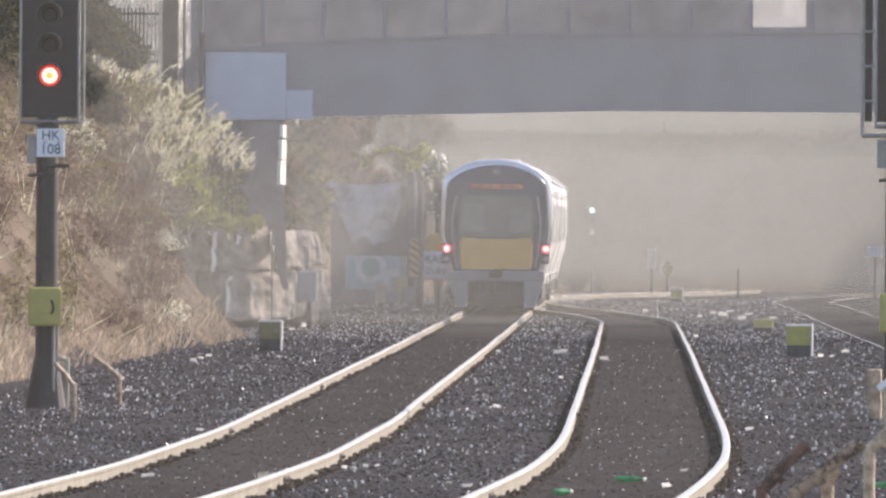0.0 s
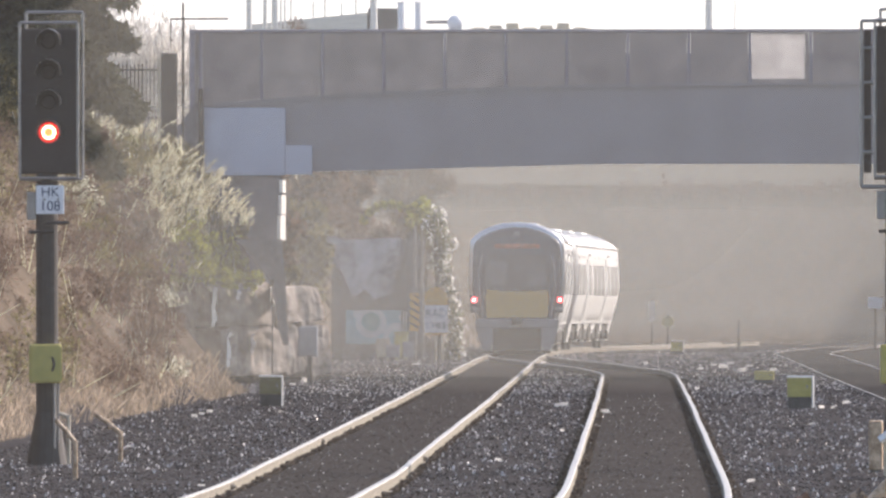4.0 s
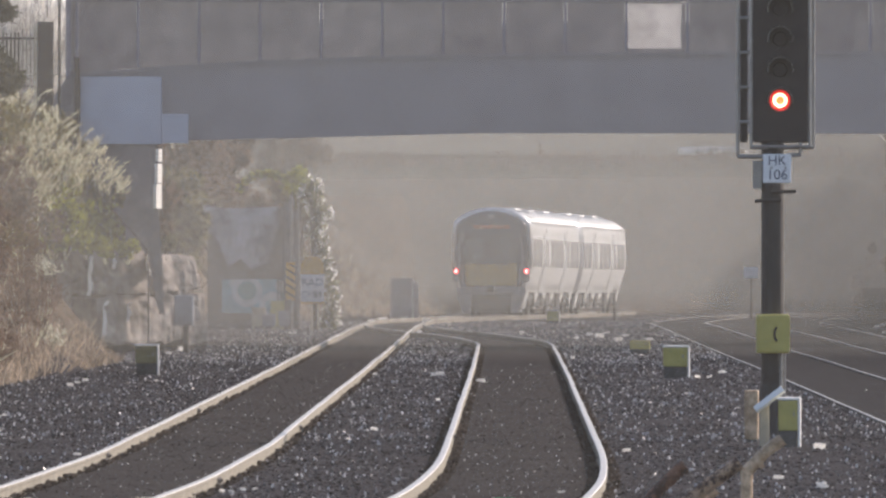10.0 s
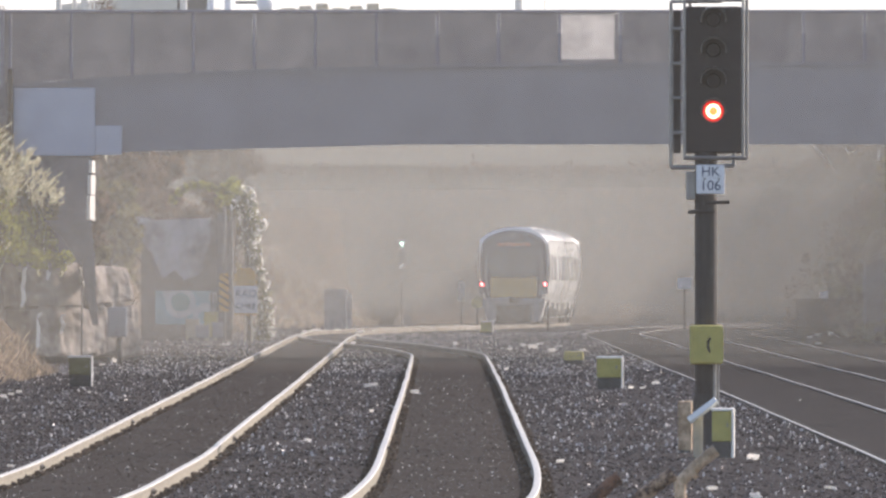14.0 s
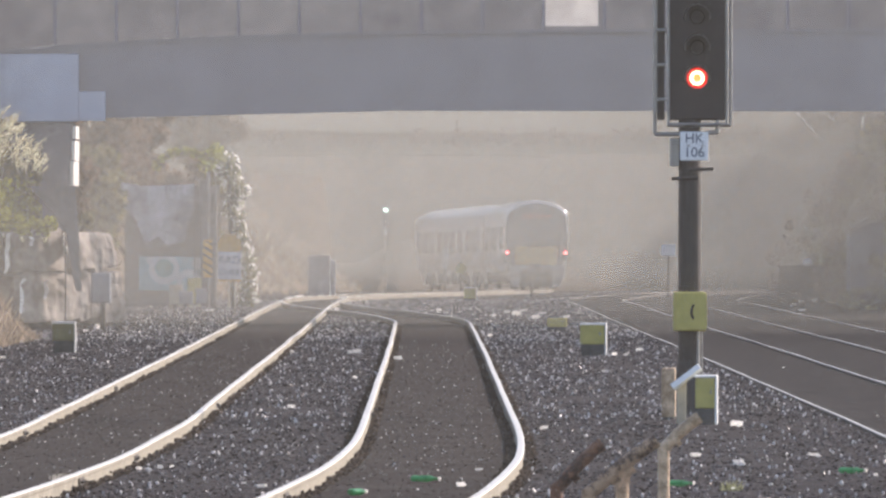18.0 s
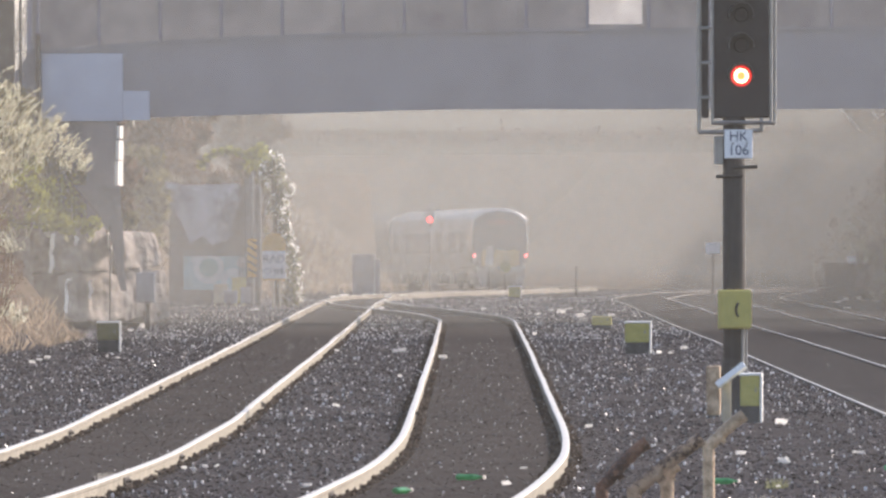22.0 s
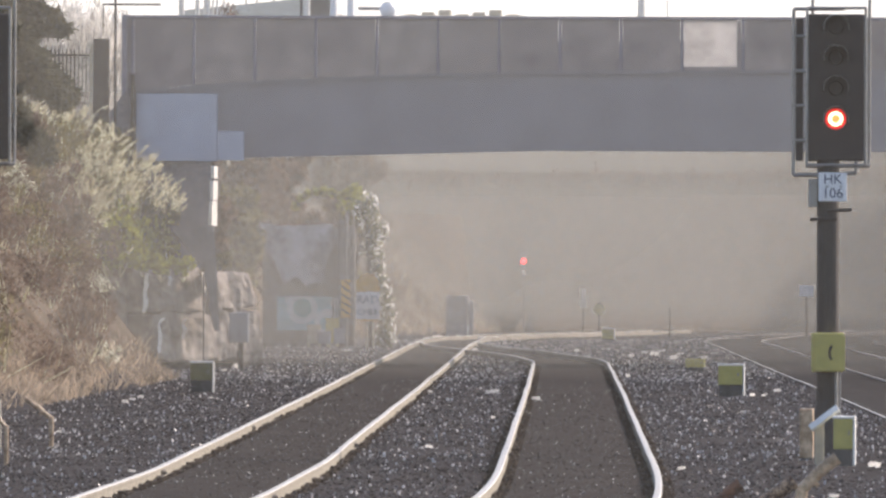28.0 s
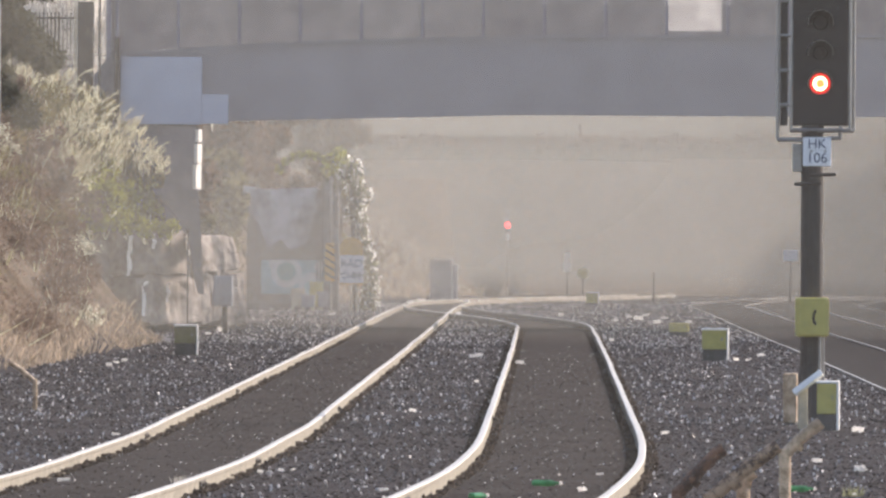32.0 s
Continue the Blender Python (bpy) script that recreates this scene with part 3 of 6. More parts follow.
def build_signal(x, d, number, hx, ladder):
    """A four-lamp head on a round post with its guards, plate, telephone and conduit."""
    z0 = ground_z(x, d)
    s = group("railway_signal", pose(x, d, z0), "black colour light signal showing red on a dark post", "railway signal", "railway signals")
    up = -z0
    part("post", loft([[(math.cos(a) * r, math.sin(a) * r, z) for a in np.linspace(0, 2 * math.pi, 17)[:-1]] for r, z in ((0.27, -0.05), (0.25, 0.03), (0.15, 0.6), (0.135, 0.66), (0.135, 3.45 + up))]), POLE, s)
    part("base_flange", box(-0.3, 0.3, -0.3, 0.3, -0.06, 0.02, 0.01), POLE, s)
    bt, tp = 3.44 + up, 5.22 + up
    head = part("head", box(hx - 0.35, hx + 0.35, -0.12, 0.24, bt, tp, 0.025), BLACK, s)
    part("back_door", box(hx - 0.3, hx + 0.3, 0.245, 0.28, bt + 0.05, tp - 0.05, 0.01), BLACK, head)
    for k in range(4):
        z = 3.95 + up + 0.37 * k
        rings = [[(hx + r * math.cos(a), y, z + r * math.sin(a)) for a in np.linspace(radians(-15), radians(195), 15)] for y, r in ((-0.12, 0.16), (-0.36, 0.15), (-0.36, 0.142), (-0.12, 0.152))]
        part("lamp_hood", loft(rings, close=False), HOOD, head)
        # the lowest bezel glows in place of the lamp's red halo
        part("bezel", rod((hx, -0.115, z), (hx, -0.135, z), 0.128, seg=24), REDHALO if k == 0 else BLACK, head)
        lens = part("lens", rod((hx, -0.13, z), (hx, -0.16, z), 0.092, 0.08, seg=24), RED if k == 0 else BLACK, head, "lit red lens" if k == 0 else "")
        if k == 0:
            part("lens_core", rod((hx, -0.155, z), (hx, -0.172, z), 0.05, seg=16), REDCORE, head)
    r = hx + 0.36
    part("guard_frame", bars([(r, -0.2, bt - 0.05), (r, -0.2, tp + 0.07), (hx - 0.35, -0.2, tp + 0.07), (hx - 0.35, -0.2, bt - 0.05), (r, -0.2, bt - 0.05)], 0.018), GALV, s)
    part("guard_frame", bars([(r + 0.05, -0.05, bt - 0.05), (r + 0.05, -0.05, tp + 0.2), (hx - 0.28, -0.05, tp + 0.2), (hx - 0.28, -0.05, tp)], 0.02), GALV, s)
    part("bottom_bar", bars([(hx - 0.36, -0.1, bt - 0.06), (r + 0.05, -0.1, bt - 0.06)], 0.024), GALV, s)
    if ladder:
        lx = hx - 0.51
        part("side_rail", bars([(lx, -0.1, bt - 0.17), (lx, -0.1, tp + 0.06), (hx + 0.1, -0.1, tp + 0.06)], 0.022), GALV, s)
        part("side_rail", bars([(lx, -0.1, bt - 0.17), (0, -0.1, bt - 0.17)], 0.026), GALV, s)
        part("side_rail", bars([(0.2, -0.1, bt - 0.15), (hx + 0.25, -0.1, bt - 0.15), (hx + 0.25, -0.1, bt)], 0.026), GALV, s)
        for k in range(4):
            part("rung", rod((lx, -0.1, bt + 0.25 + 0.42 * k), (hx - 0.35, -0.1, bt + 0.25 + 0.42 * k), 0.02), GALV, s)
        part("cable_duct", box(hx - 0.48, hx - 0.39, -0.06, 0.02, bt, tp - 0.05, 0.01), BLACK, s)
    plate = part("number_plate", box(0.05 - 0.172, 0.05 + 0.172, -0.2, -0.17, 2.95 + up, 3.3 + up, 0.012), WHITE, s, "white plate with dark letters")
    glyphs("HK", 0.165, pose(0.05, -0.204, 3.215 + up, 90), plate)
    for ex in (-0.07, 0.1):
        part("fixing_screw", rod((0.05 + ex, -0.2, 3.13 + up), (0.05 + ex, -0.207, 3.13 + up), 0.014, seg=8), GALV, plate)
    glyphs(number, 0.17, pose(0.05, -0.204, 3.045 + up, 90), plate)
    part("bracket", rod((-0.02, -0.14, 2.84 + up), (0.28, -0.14, 2.85 + up), 0.022), POLE, s)
    part("bracket", rod((-0.22, -0.14, 2.73 + up), (0.1, -0.14, 2.74 + up), 0.022), POLE, s)
    part("junction_box", box(-0.24, -0.13, -0.1, 0.1, 2.88 + up, 3.22 + up, 0.01), GALV, s)
    tel = part("telephone_box", box(-0.2, 0.19, -0.34, -0.13, 0.89 + up, 1.36 + up, 0.02), YELLOW, s, "yellow lineside telephone box")
    part("box_lid", box(-0.17, 0.2, -0.35, -0.343, 0.91 + up, 1.34 + up, 0.003), YELLOW, tel)
    k = 1 if ladder else -1
    arc = [(0.06 - k * 0.045 * math.cos(a), -0.357, 1.12 + up + 0.09 * math.sin(a)) for a in np.linspace(radians(-70), radians(70), 9)]
    part("receiver_mark", bars(arc, 0.015, 6), BLACK, tel)
    part("conduit", rod((0.1, -0.17, 0), (0.1, -0.17, 0.89 + up), 0.018), GALV, s)
    part("conduit", rod((0.145, -0.12, 0), (0.145, -0.12, 0.89 + up), 0.014), GALV, s)
    return s


build_signal(3.14, 123.0, "106", 0.085, True)
build_signal(-7.22, 124.0, "108", 0.03, False)


# ---------------------------------------------------------------- the train
SIDE_Z = [0.82, 1.2, 1.6, 1.95, 2.4, 2.9]
SIDE_X = [1.13, 1.235, 1.345, 1.412, 1.405, 1.385]


def section(scale=1.0, drop=0.0):
    """Half outline of the body, from the sill up to the roof's crown."""
    pts = list(zip(SIDE_X, SIDE_Z)) + [(1.365, 3.18), (1.33, 3.32), (1.24, 3.43), (1.06, 3.56), (0.8, 3.69), (0.5, 3.78), (0.24, 3.82), (0.0, 3.83)]
    return [(x * scale, z - drop) for x, z in pts]


def ring(y, scale=1.0, drop=0.0):
    h = section(scale, drop)
    return [(x, y, z) for x, z in h] + [(-x, y, z) for x, z in h[-2::-1]]


def side_x(z, sx, out):
    return sx * (float(np.interp(z, SIDE_Z, SIDE_X)) + out)


def side_panel(y0, y1, zs, sx, out, thick=0.012):
    """A thin plate that follows the curve of the body side."""
    rings = [[(side_x(z, sx, out), y0, z), (side_x(z, sx, out), y1, z), (side_x(z, sx, out - thick), y1, z), (side_x(z, sx, out - thick), y0, z)] for z in zs]
    return loft(rings)


def build_car(rear):
    car = group("railcar", pose(0, 300, 0), "silver diesel railcar, dark cab end with gold panel, red lamps lit" if rear else "silver diesel railcar with tinted windows, coupled ahead", "train", "coupled railcars")
    L = 23.2
    body = part("body", loft(([ring(0.25, 0.985), ring(0.75, 0.996)] if rear else [ring(0.15, 0.985)]) + [ring(y) for y in np.linspace(2.0, L - 0.6, 12)] + [ring(L - 0.15, 0.985)]), TRSIDE, car)
    smooth(body)
    body.data.materials.append(TRROOF)
    for p in body.data.polygons:
        if p.center.z > 3.3:
            p.material_index = 1
    low, mid = (0.9, 1.3, 1.6, 1.95, 2.4, 2.9), (1.74, 1.95, 2.4, 2.72)
    for sx in (-1, 1):
        for y0, y1 in ((1.1, 2.7), (2.95, 5.2), (9.0, 10.8), (11.05, 12.85), (13.1, 14.9), (18.2, 20.1), (20.35, 22.2)):
            pane = part("window", side_panel(y0, y1, mid, sx, 0.006), TRWIN, car)
            part("window_vent", side_panel(y0 + 0.3, y1 - 0.3, (2.62, 2.65), sx, 0.012, 0.006), TRGREY, pane)
        for y0 in (6.2, 15.9):
            door = part("door", side_panel(y0, y0 + 1.6, low, sx, 0.03, 0.04), TRSIDE, car)
            for q in (0.18, 0.9):
                part("door_window", side_panel(y0 + q, y0 + q + 0.52, mid, sx, 0.036), TRWIN, door)
            for e in (-0.5, 1.68):
                part("door_pillar", side_panel(y0 + e, y0 + e + 0.42, low, sx, 0.02, 0.03), TRSIDE, car)
            part("door_lamp", box(*sorted((side_x(2.9, sx, 0.0), side_x(2.9, sx, 0.05))), y0 + 0.7, y0 + 0.86, 3.0, 3.08, 0.01), TRGREY, car)
        for y0 in (1.9, 4.3, 9.8, 12.0, 14.2, 19.2, 21.4):
            part("side_vent", side_panel(y0, y0 + 0.35, (2.9, 2.99), sx, 0.008, 0.01), TRUNDER, car)
        part("gutter", loft([[(sx * 1.34, y, 3.27), (sx * 1.39, y, 3.28), (sx * 1.39, y, 3.32), (sx * 1.32, y, 3.33)] for y in (0.8, L - 0.4)]), TRRIM, car)
        part("sole_bar", loft([[(sx * 1.135, y, 0.82), (sx * 1.165, y, 0.84), (sx * 1.175, y, 0.9), (sx * 1.12, y, 0.9)] for y in (0.8, L - 0.4)]), TRSIDE, car)
        for y0, y1 in ((0.9, 2.0), (5.6, 6.6), (9.0, 10.2), (12.4, 14.0), (17.0, 17.8), (21.4, 22.3)):
            part("skirt_panel", loft([[(sx * 1.13, y0 - 0.25, 0.84), (sx * 1.13, y1 + 0.25, 0.84), (sx * 1.06, y1 + 0.25, 0.84), (sx * 1.06, y0 - 0.25, 0.84)], [(sx * 1.08, y0, 0.52), (sx * 1.08, y1, 0.52), (sx * 1.01, y1, 0.52), (sx * 1.01, y0, 0.52)], [(sx * 1.02, y0 + 0.1, 0.25), (sx * 1.02, y1 - 0.1, 0.25), (sx * 0.96, y1 - 0.1, 0.25), (sx * 0.96, y0 + 0.1, 0.25)]]), TRSIDE, car)
    for yb in (3.6, L - 3.6):
        bog = part("bogie", box(-1.05, 1.05, yb - 1.5, yb + 1.5, 0.35, 0.8, 0.08), TRUNDER, car)
        for yw in (yb - 1.2, yb + 1.2):
            for sx in (-1, 1):
                part("wheel", rod((sx * 0.78, yw, 0.42), (sx * 0.92, yw, 0.42), 0.42, seg=20), TRUNDER, bog)
                part("axle_box", box(*sorted((sx * 1.0, sx * 1.14)), yw - 0.16, yw + 0.16, 0.3, 0.62, 0.04), TRUNDER, bog)
    for k in range(5):
        y0 = 6.2 + 2.3 * k
        part("equipment_box", box(-1.1, 1.1, y0, y0 + 1.7 - 0.3 * (k % 2), 0.3, 0.85, 0.05), TRUNDER, car)
    for y0, y1 in ((3.6, 6.4), (10.2, 12.4), (16.6, 19.2)):
        part("roof_unit", box(-0.55, 0.55, y0, y1, 3.7, 3.85, 0.05), TRROOF, car)
    for y in np.arange(1.4, L - 0.5, 1.55):
        h = [(x * 1.006, (z - 2.0) * 1.006 + 2.0) for x, z in section() if z > 3.3]
        arc = h + [(-x, z) for x, z in h[-2::-1]]
        part("roof_rib", loft([[(x, y + e, z + f) for x, z in arc] for e, f in ((-0.03, -0.02), (-0.03, 0.012), (0.03, 0.012), (0.03, -0.02))], close=False), TRROOF, car)
    if not rear:
        smooth(part("end_rim", loft([ring(0.3, 1.003), ring(0.14, 1.002), ring(0.06, 0.985), ring(0.0, 0.95)], close=False), TRRIM, car))
        part("gangway", box(-0.6, 0.6, -0.3, 0.3, 0.9, 3.1, 0.05), TRUNDER, car)
    else:
        def hoop(y, k, kz=None):
            h = [(1.0, 0.12), (1.08, 0.45)] + section()
            h = [(x * k, (z - 2.0) * (kz or k) + 2.0) for x, z in h]
            return [(x, y, z) for x, z in h] + [(-x, y, z) for x, z in h[-2::-1]]
        smooth(part("end_rim", loft([hoop(0.9, 1.005)] + [hoop(0.12 - 0.14 * math.sin(q), 1.006 - 0.095 * (1 - math.cos(q))) for q in np.linspace(0, 1.4, 9)], caps=False), TRRIM, car, "polished rounded rim"))
        smooth(part("cab_end", loft([hoop(0.02, 0.932), hoop(-0.06, 0.928), hoop(-0.1, 0.91), hoop(-0.12, 0.88)]), TRNAVY, car, "dark blue-black cab end"))
        pts = [(-0.93, 1.9), (0.93, 1.9), (0.97, 2.3), (0.94, 2.72), (0.84, 2.92), (-0.84, 2.92), (-0.94, 2.72), (-0.97, 2.3)]
        screen = part("windscreen", loft([[(x, -0.1, z) for x, z in pts], [(x * 0.98, -0.16 + 0.03 * (z - 1.86), z) for x, z in pts]]), SCREEN, car, "dark raked windscreen")
        # two lighter patches painted on the glass for light behind it
        for x0, x1, z0, z1 in ((-0.86, -0.3, 2.02, 2.72), (0.34, 0.86, 2.0, 2.62)):
            q = [(x0, z0), (x1, z0), (x1, z1 - 0.1), (x1 - 0.1, z1), (x0 + 0.1, z1), (x0, z1 - 0.1)]
            part("screen_light_patch", loft([[(x, -0.165 + 0.03 * (z - 1.86), z) for x, z in q], [(x, -0.158 + 0.03 * (z - 1.86), z) for x, z in q]]), PANELIT, screen, "lighter patch for light seen through the cab")
        part("wiper", bars([(-0.25, -0.195, 1.92), (0.25, -0.18, 2.45)], 0.012, 6), TRNAVY, car)
        part("wiper", bars([(0.4, -0.195, 1.92), (0.62, -0.18, 2.4)], 0.012, 6), TRNAVY, car)
        part("destination_display", box(-0.64, 0.64, -0.15, -0.11, 3.1, 3.2, 0.01), DISPLAY, car, "dim red display")
        for k in range(9):
            part("display_bar", box(-0.6 + 0.135 * k, -0.5 + 0.135 * k, -0.156, -0.151, 3.12, 3.155 + 0.03 * (k % 2), 0.002), TRUNDER, car)
        part("emblem", box(-0.1, 0.1, -0.135, -0.11, 3.46, 3.58, 0.02), TRGREY, car, "small pale emblem")
        pts = [(-0.86, 1.06), (0.86, 1.06), (0.9, 1.16), (0.92, 1.7), (0.88, 1.86), (0.62, 1.86), (0.56, 1.83), (-0.5, 1.83), (-0.56, 1.86), (-0.88, 1.86), (-0.92, 1.7), (-0.9, 1.16)]
        part("gold_panel", loft([[(x, y, z) for x, z in pts] for y in (-0.1, -0.19)] + [[(x * 0.98, -0.21, 1.46 + (z - 1.46) * 0.96) for x, z in pts]]), TRGOLD, car, "gold end panel")
        for sx in (-1, 1):
            strip = [(0.98, 2.92), (1.08, 2.4), (1.07, 1.9), (0.96, 1.1)]
            part("corner_trim", loft([[(sx * (x + e), -0.125 - f, z) for x, z in strip] for e, f in ((0.0, 0.0), (0.03, 0.02), (0.06, 0.0))], close=False), TRGREY, car)
        part("bumper", box(-1.22, 1.22, -0.3, -0.1, 0.76, 1.02, 0.04), TRGREY, car, "grey-blue bumper fairing")
        for sx in (-1, 1):
            pts = [(0.71, 0.77), (1.2, 0.77), (1.1, 0.4), (0.98, 0.1), (0.76, 0.1), (0.71, 0.3)]
            part("corner_fairing", loft([[(sx * x, y, z) for x, z in pts] for y in (-0.12, -0.29)]), TRGREY, car, "grey-blue corner fairing")
        part("coupler", box(-0.16, 0.16, -0.5, 0.1, 0.86, 1.08, 0.03), TRUNDER, car)
        part("coupler_recess", box(-0.71, 0.71, -0.12, 0.0, 0.1, 0.76, 0.02), TRUNDER, car)
        for k in range(3):
            part("brake_hose", bars([(-0.4 + 0.35 * k, -0.13, 0.72), (-0.42 + 0.35 * k, -0.2, 0.5), (-0.32 + 0.35 * k, -0.14, 0.36)], 0.02, 6), TRUNDER, car)
        for sx in (-1, 1):
            lampx = sx * 1.25
            lamp = part("tail_lamp_housing", box(lampx - 0.12, lampx + 0.09, -0.14, 0.0, 1.2, 1.72, 0.04), TRNAVY, car)
            part("tail_lamp", rod((lampx, -0.13, 1.58), (lampx, -0.17, 1.58), 0.085, seg=14), TAIL, lamp, "glowing red tail lamp")
            part("lamp_core", rod((lampx, -0.171, 1.58), (lampx, -0.18, 1.58), 0.04, seg=12), TAILCORE, lamp, "white-hot lamp core")
            part("head_lamp", rod((lampx, -0.13, 1.32), (lampx, -0.16, 1.32), 0.075, seg=14), TRGREY, lamp, "unlit head lamp")
    return car


cars = [build_car(True), build_car(False)]


# ---------------------------------------------------------------- plants
rng = np.random.default_rng(7)


def leaves(name, centres, radii, count, size, material, parent=None, slim=1.0, up=0.0, shell=0.5):
    """Many small leaves or twigs round clump centres, as one mesh."""
    centres, radii = np.asarray(centres, float), np.asarray(radii, float)
    if radii.ndim == 1:
        radii = np.repeat(radii[:, None], 3, 1)
    pick = rng.integers(0, len(centres), count)
    v = rng.normal(size=(count, 3))
    v /= np.linalg.norm(v, axis=1)[:, None]
    r = shell + (1 - shell) * rng.random(count) ** 0.5
    p = centres[pick] + v * radii[pick] * r[:, None]
    a = v * 0.6 + rng.normal(size=(count, 3)) * 0.6 + np.array([0, 0, up])
    a /= np.linalg.norm(a, axis=1)[:, None]
    b = np.cross(a, rng.normal(size=(count, 3)))
    b /= np.linalg.norm(b, axis=1)[:, None]
    s = size * (0.5 + rng.random(count))[:, None]
    q = np.stack([p - a * s, p - b * s * 0.5 / slim, p + a * s, p + b * s * 0.5 / slim], 1).reshape(-1, 3)
    f = np.arange(count * 4).reshape(-1, 4)
    return raw(name, q, f, material, parent)


def clumps(n, x, d, lift, r, flat=1.0):
    """Clump centres on the ground within a stretch of plan."""
    c, rad = [], []
    for _ in range(n):
        xx, dd = rng.uniform(*x), rng.uniform(*d)
        rr = rng.uniform(*r)
        c.append((xx, dd, ground_z(xx, dd) + rng.uniform(*lift)))
        rad.append((rr, rr, rr * flat))
    return c, rad


def bush(x, d, w, h, n, material, label, size=0.05, slim=1.6, up=0.5, zc=None, twig=DRY, deep=None):
    """A shrub: stems from one foot and an uneven crown of leaf clumps."""
    z = ground_z(x, d) if zc is None else zc
    b = group("shrub", pose(x, d, z), label, "shrub", "shrubs on the banks")
    cs, rs = [], []
    for k in range(17):
        a = rng.uniform(0, 6.28)
        q = rng.uniform(0.1, 0.75)
        cs.append((math.cos(a) * q * w, math.sin(a) * q * w, h * rng.uniform(0.15, 1.0) * (1.15 - 0.5 * q)))
        rs.append(np.array([1.0, 1.0, rng.uniform(0.7, 1.4)]) * rng.uniform(0.12, 0.4) * w)
    bm = None
    for c in cs[:5]:
        bm = rod((c[0] * 0.1, c[1] * 0.1, -0.1), c, 0.012, 0.004, 5, bm)
    part("stems", bm, DRY, b)
    leaves("crown", cs, rs, n, size, material, b, slim, up, 0.2)
    return b


def plume(x, d, z, h):
    """Arching stems that carry feathery pale seed heads."""
    p = group("feathery_shrub", pose(x, d, z), "pale feathery seed heads on arching stems, lit from behind", "shrub", "feathery shrubs")
    v, f, stems = [], [], None
    for k in range(24):
        lean = Vector((rng.uniform(-0.6, 0.9), rng.uniform(-0.5, 0.3), 1.0)).normalized()
        side = Vector((rng.uniform(0.2, 0.9), rng.uniform(-0.4, 0.4), -0.25))
        l = h * rng.uniform(0.7, 1.15)
        foot = Vector((rng.uniform(-0.3, 0.3), rng.uniform(-0.25, 0.25), rng.uniform(-0.25, 0.2)))
        curve = [foot + lean * l * q + side * (0.4 * l * q * q) for q in (0.0, 0.25, 0.5, 0.75, 1.0)]
        for a, c in zip(curve, curve[1:]):
            stems = rod(a, c, 0.006, 0.004, 4, stems)
        for j in range(38):
            q = 0.35 + 0.65 * rng.random()
            i = min(3, int(q * 4))
            o = curve[i].lerp(curve[i + 1], q * 4 - i)
            way = ((curve[i + 1] - curve[i]).normalized() + Vector(rng.normal(size=3)) * 0.6).normalized()
            wide = way.cross(Vector(rng.normal(size=3))).normalized() * 0.008
            tip = o + way * rng.uniform(0.05, 0.12) * (1.25 - 0.5 * q)
            b = len(v)
            v += [tuple(o - wide), tuple(o + wide), tuple(tip)]
            f.append((b, b + 1, b + 2))
    part("stems", stems, DRY, p)
    raw("seed_heads", v, f, FEATHER, p)


LABELS = {"bramble": "brown leafless bramble on the earth bank", "dry_twig": "pale dry winter shrub lit from behind", "shrub_leaf": "yellow-green leafy shrub on the bank", "olive_leaf": "dull olive winter shrub on the bank"}


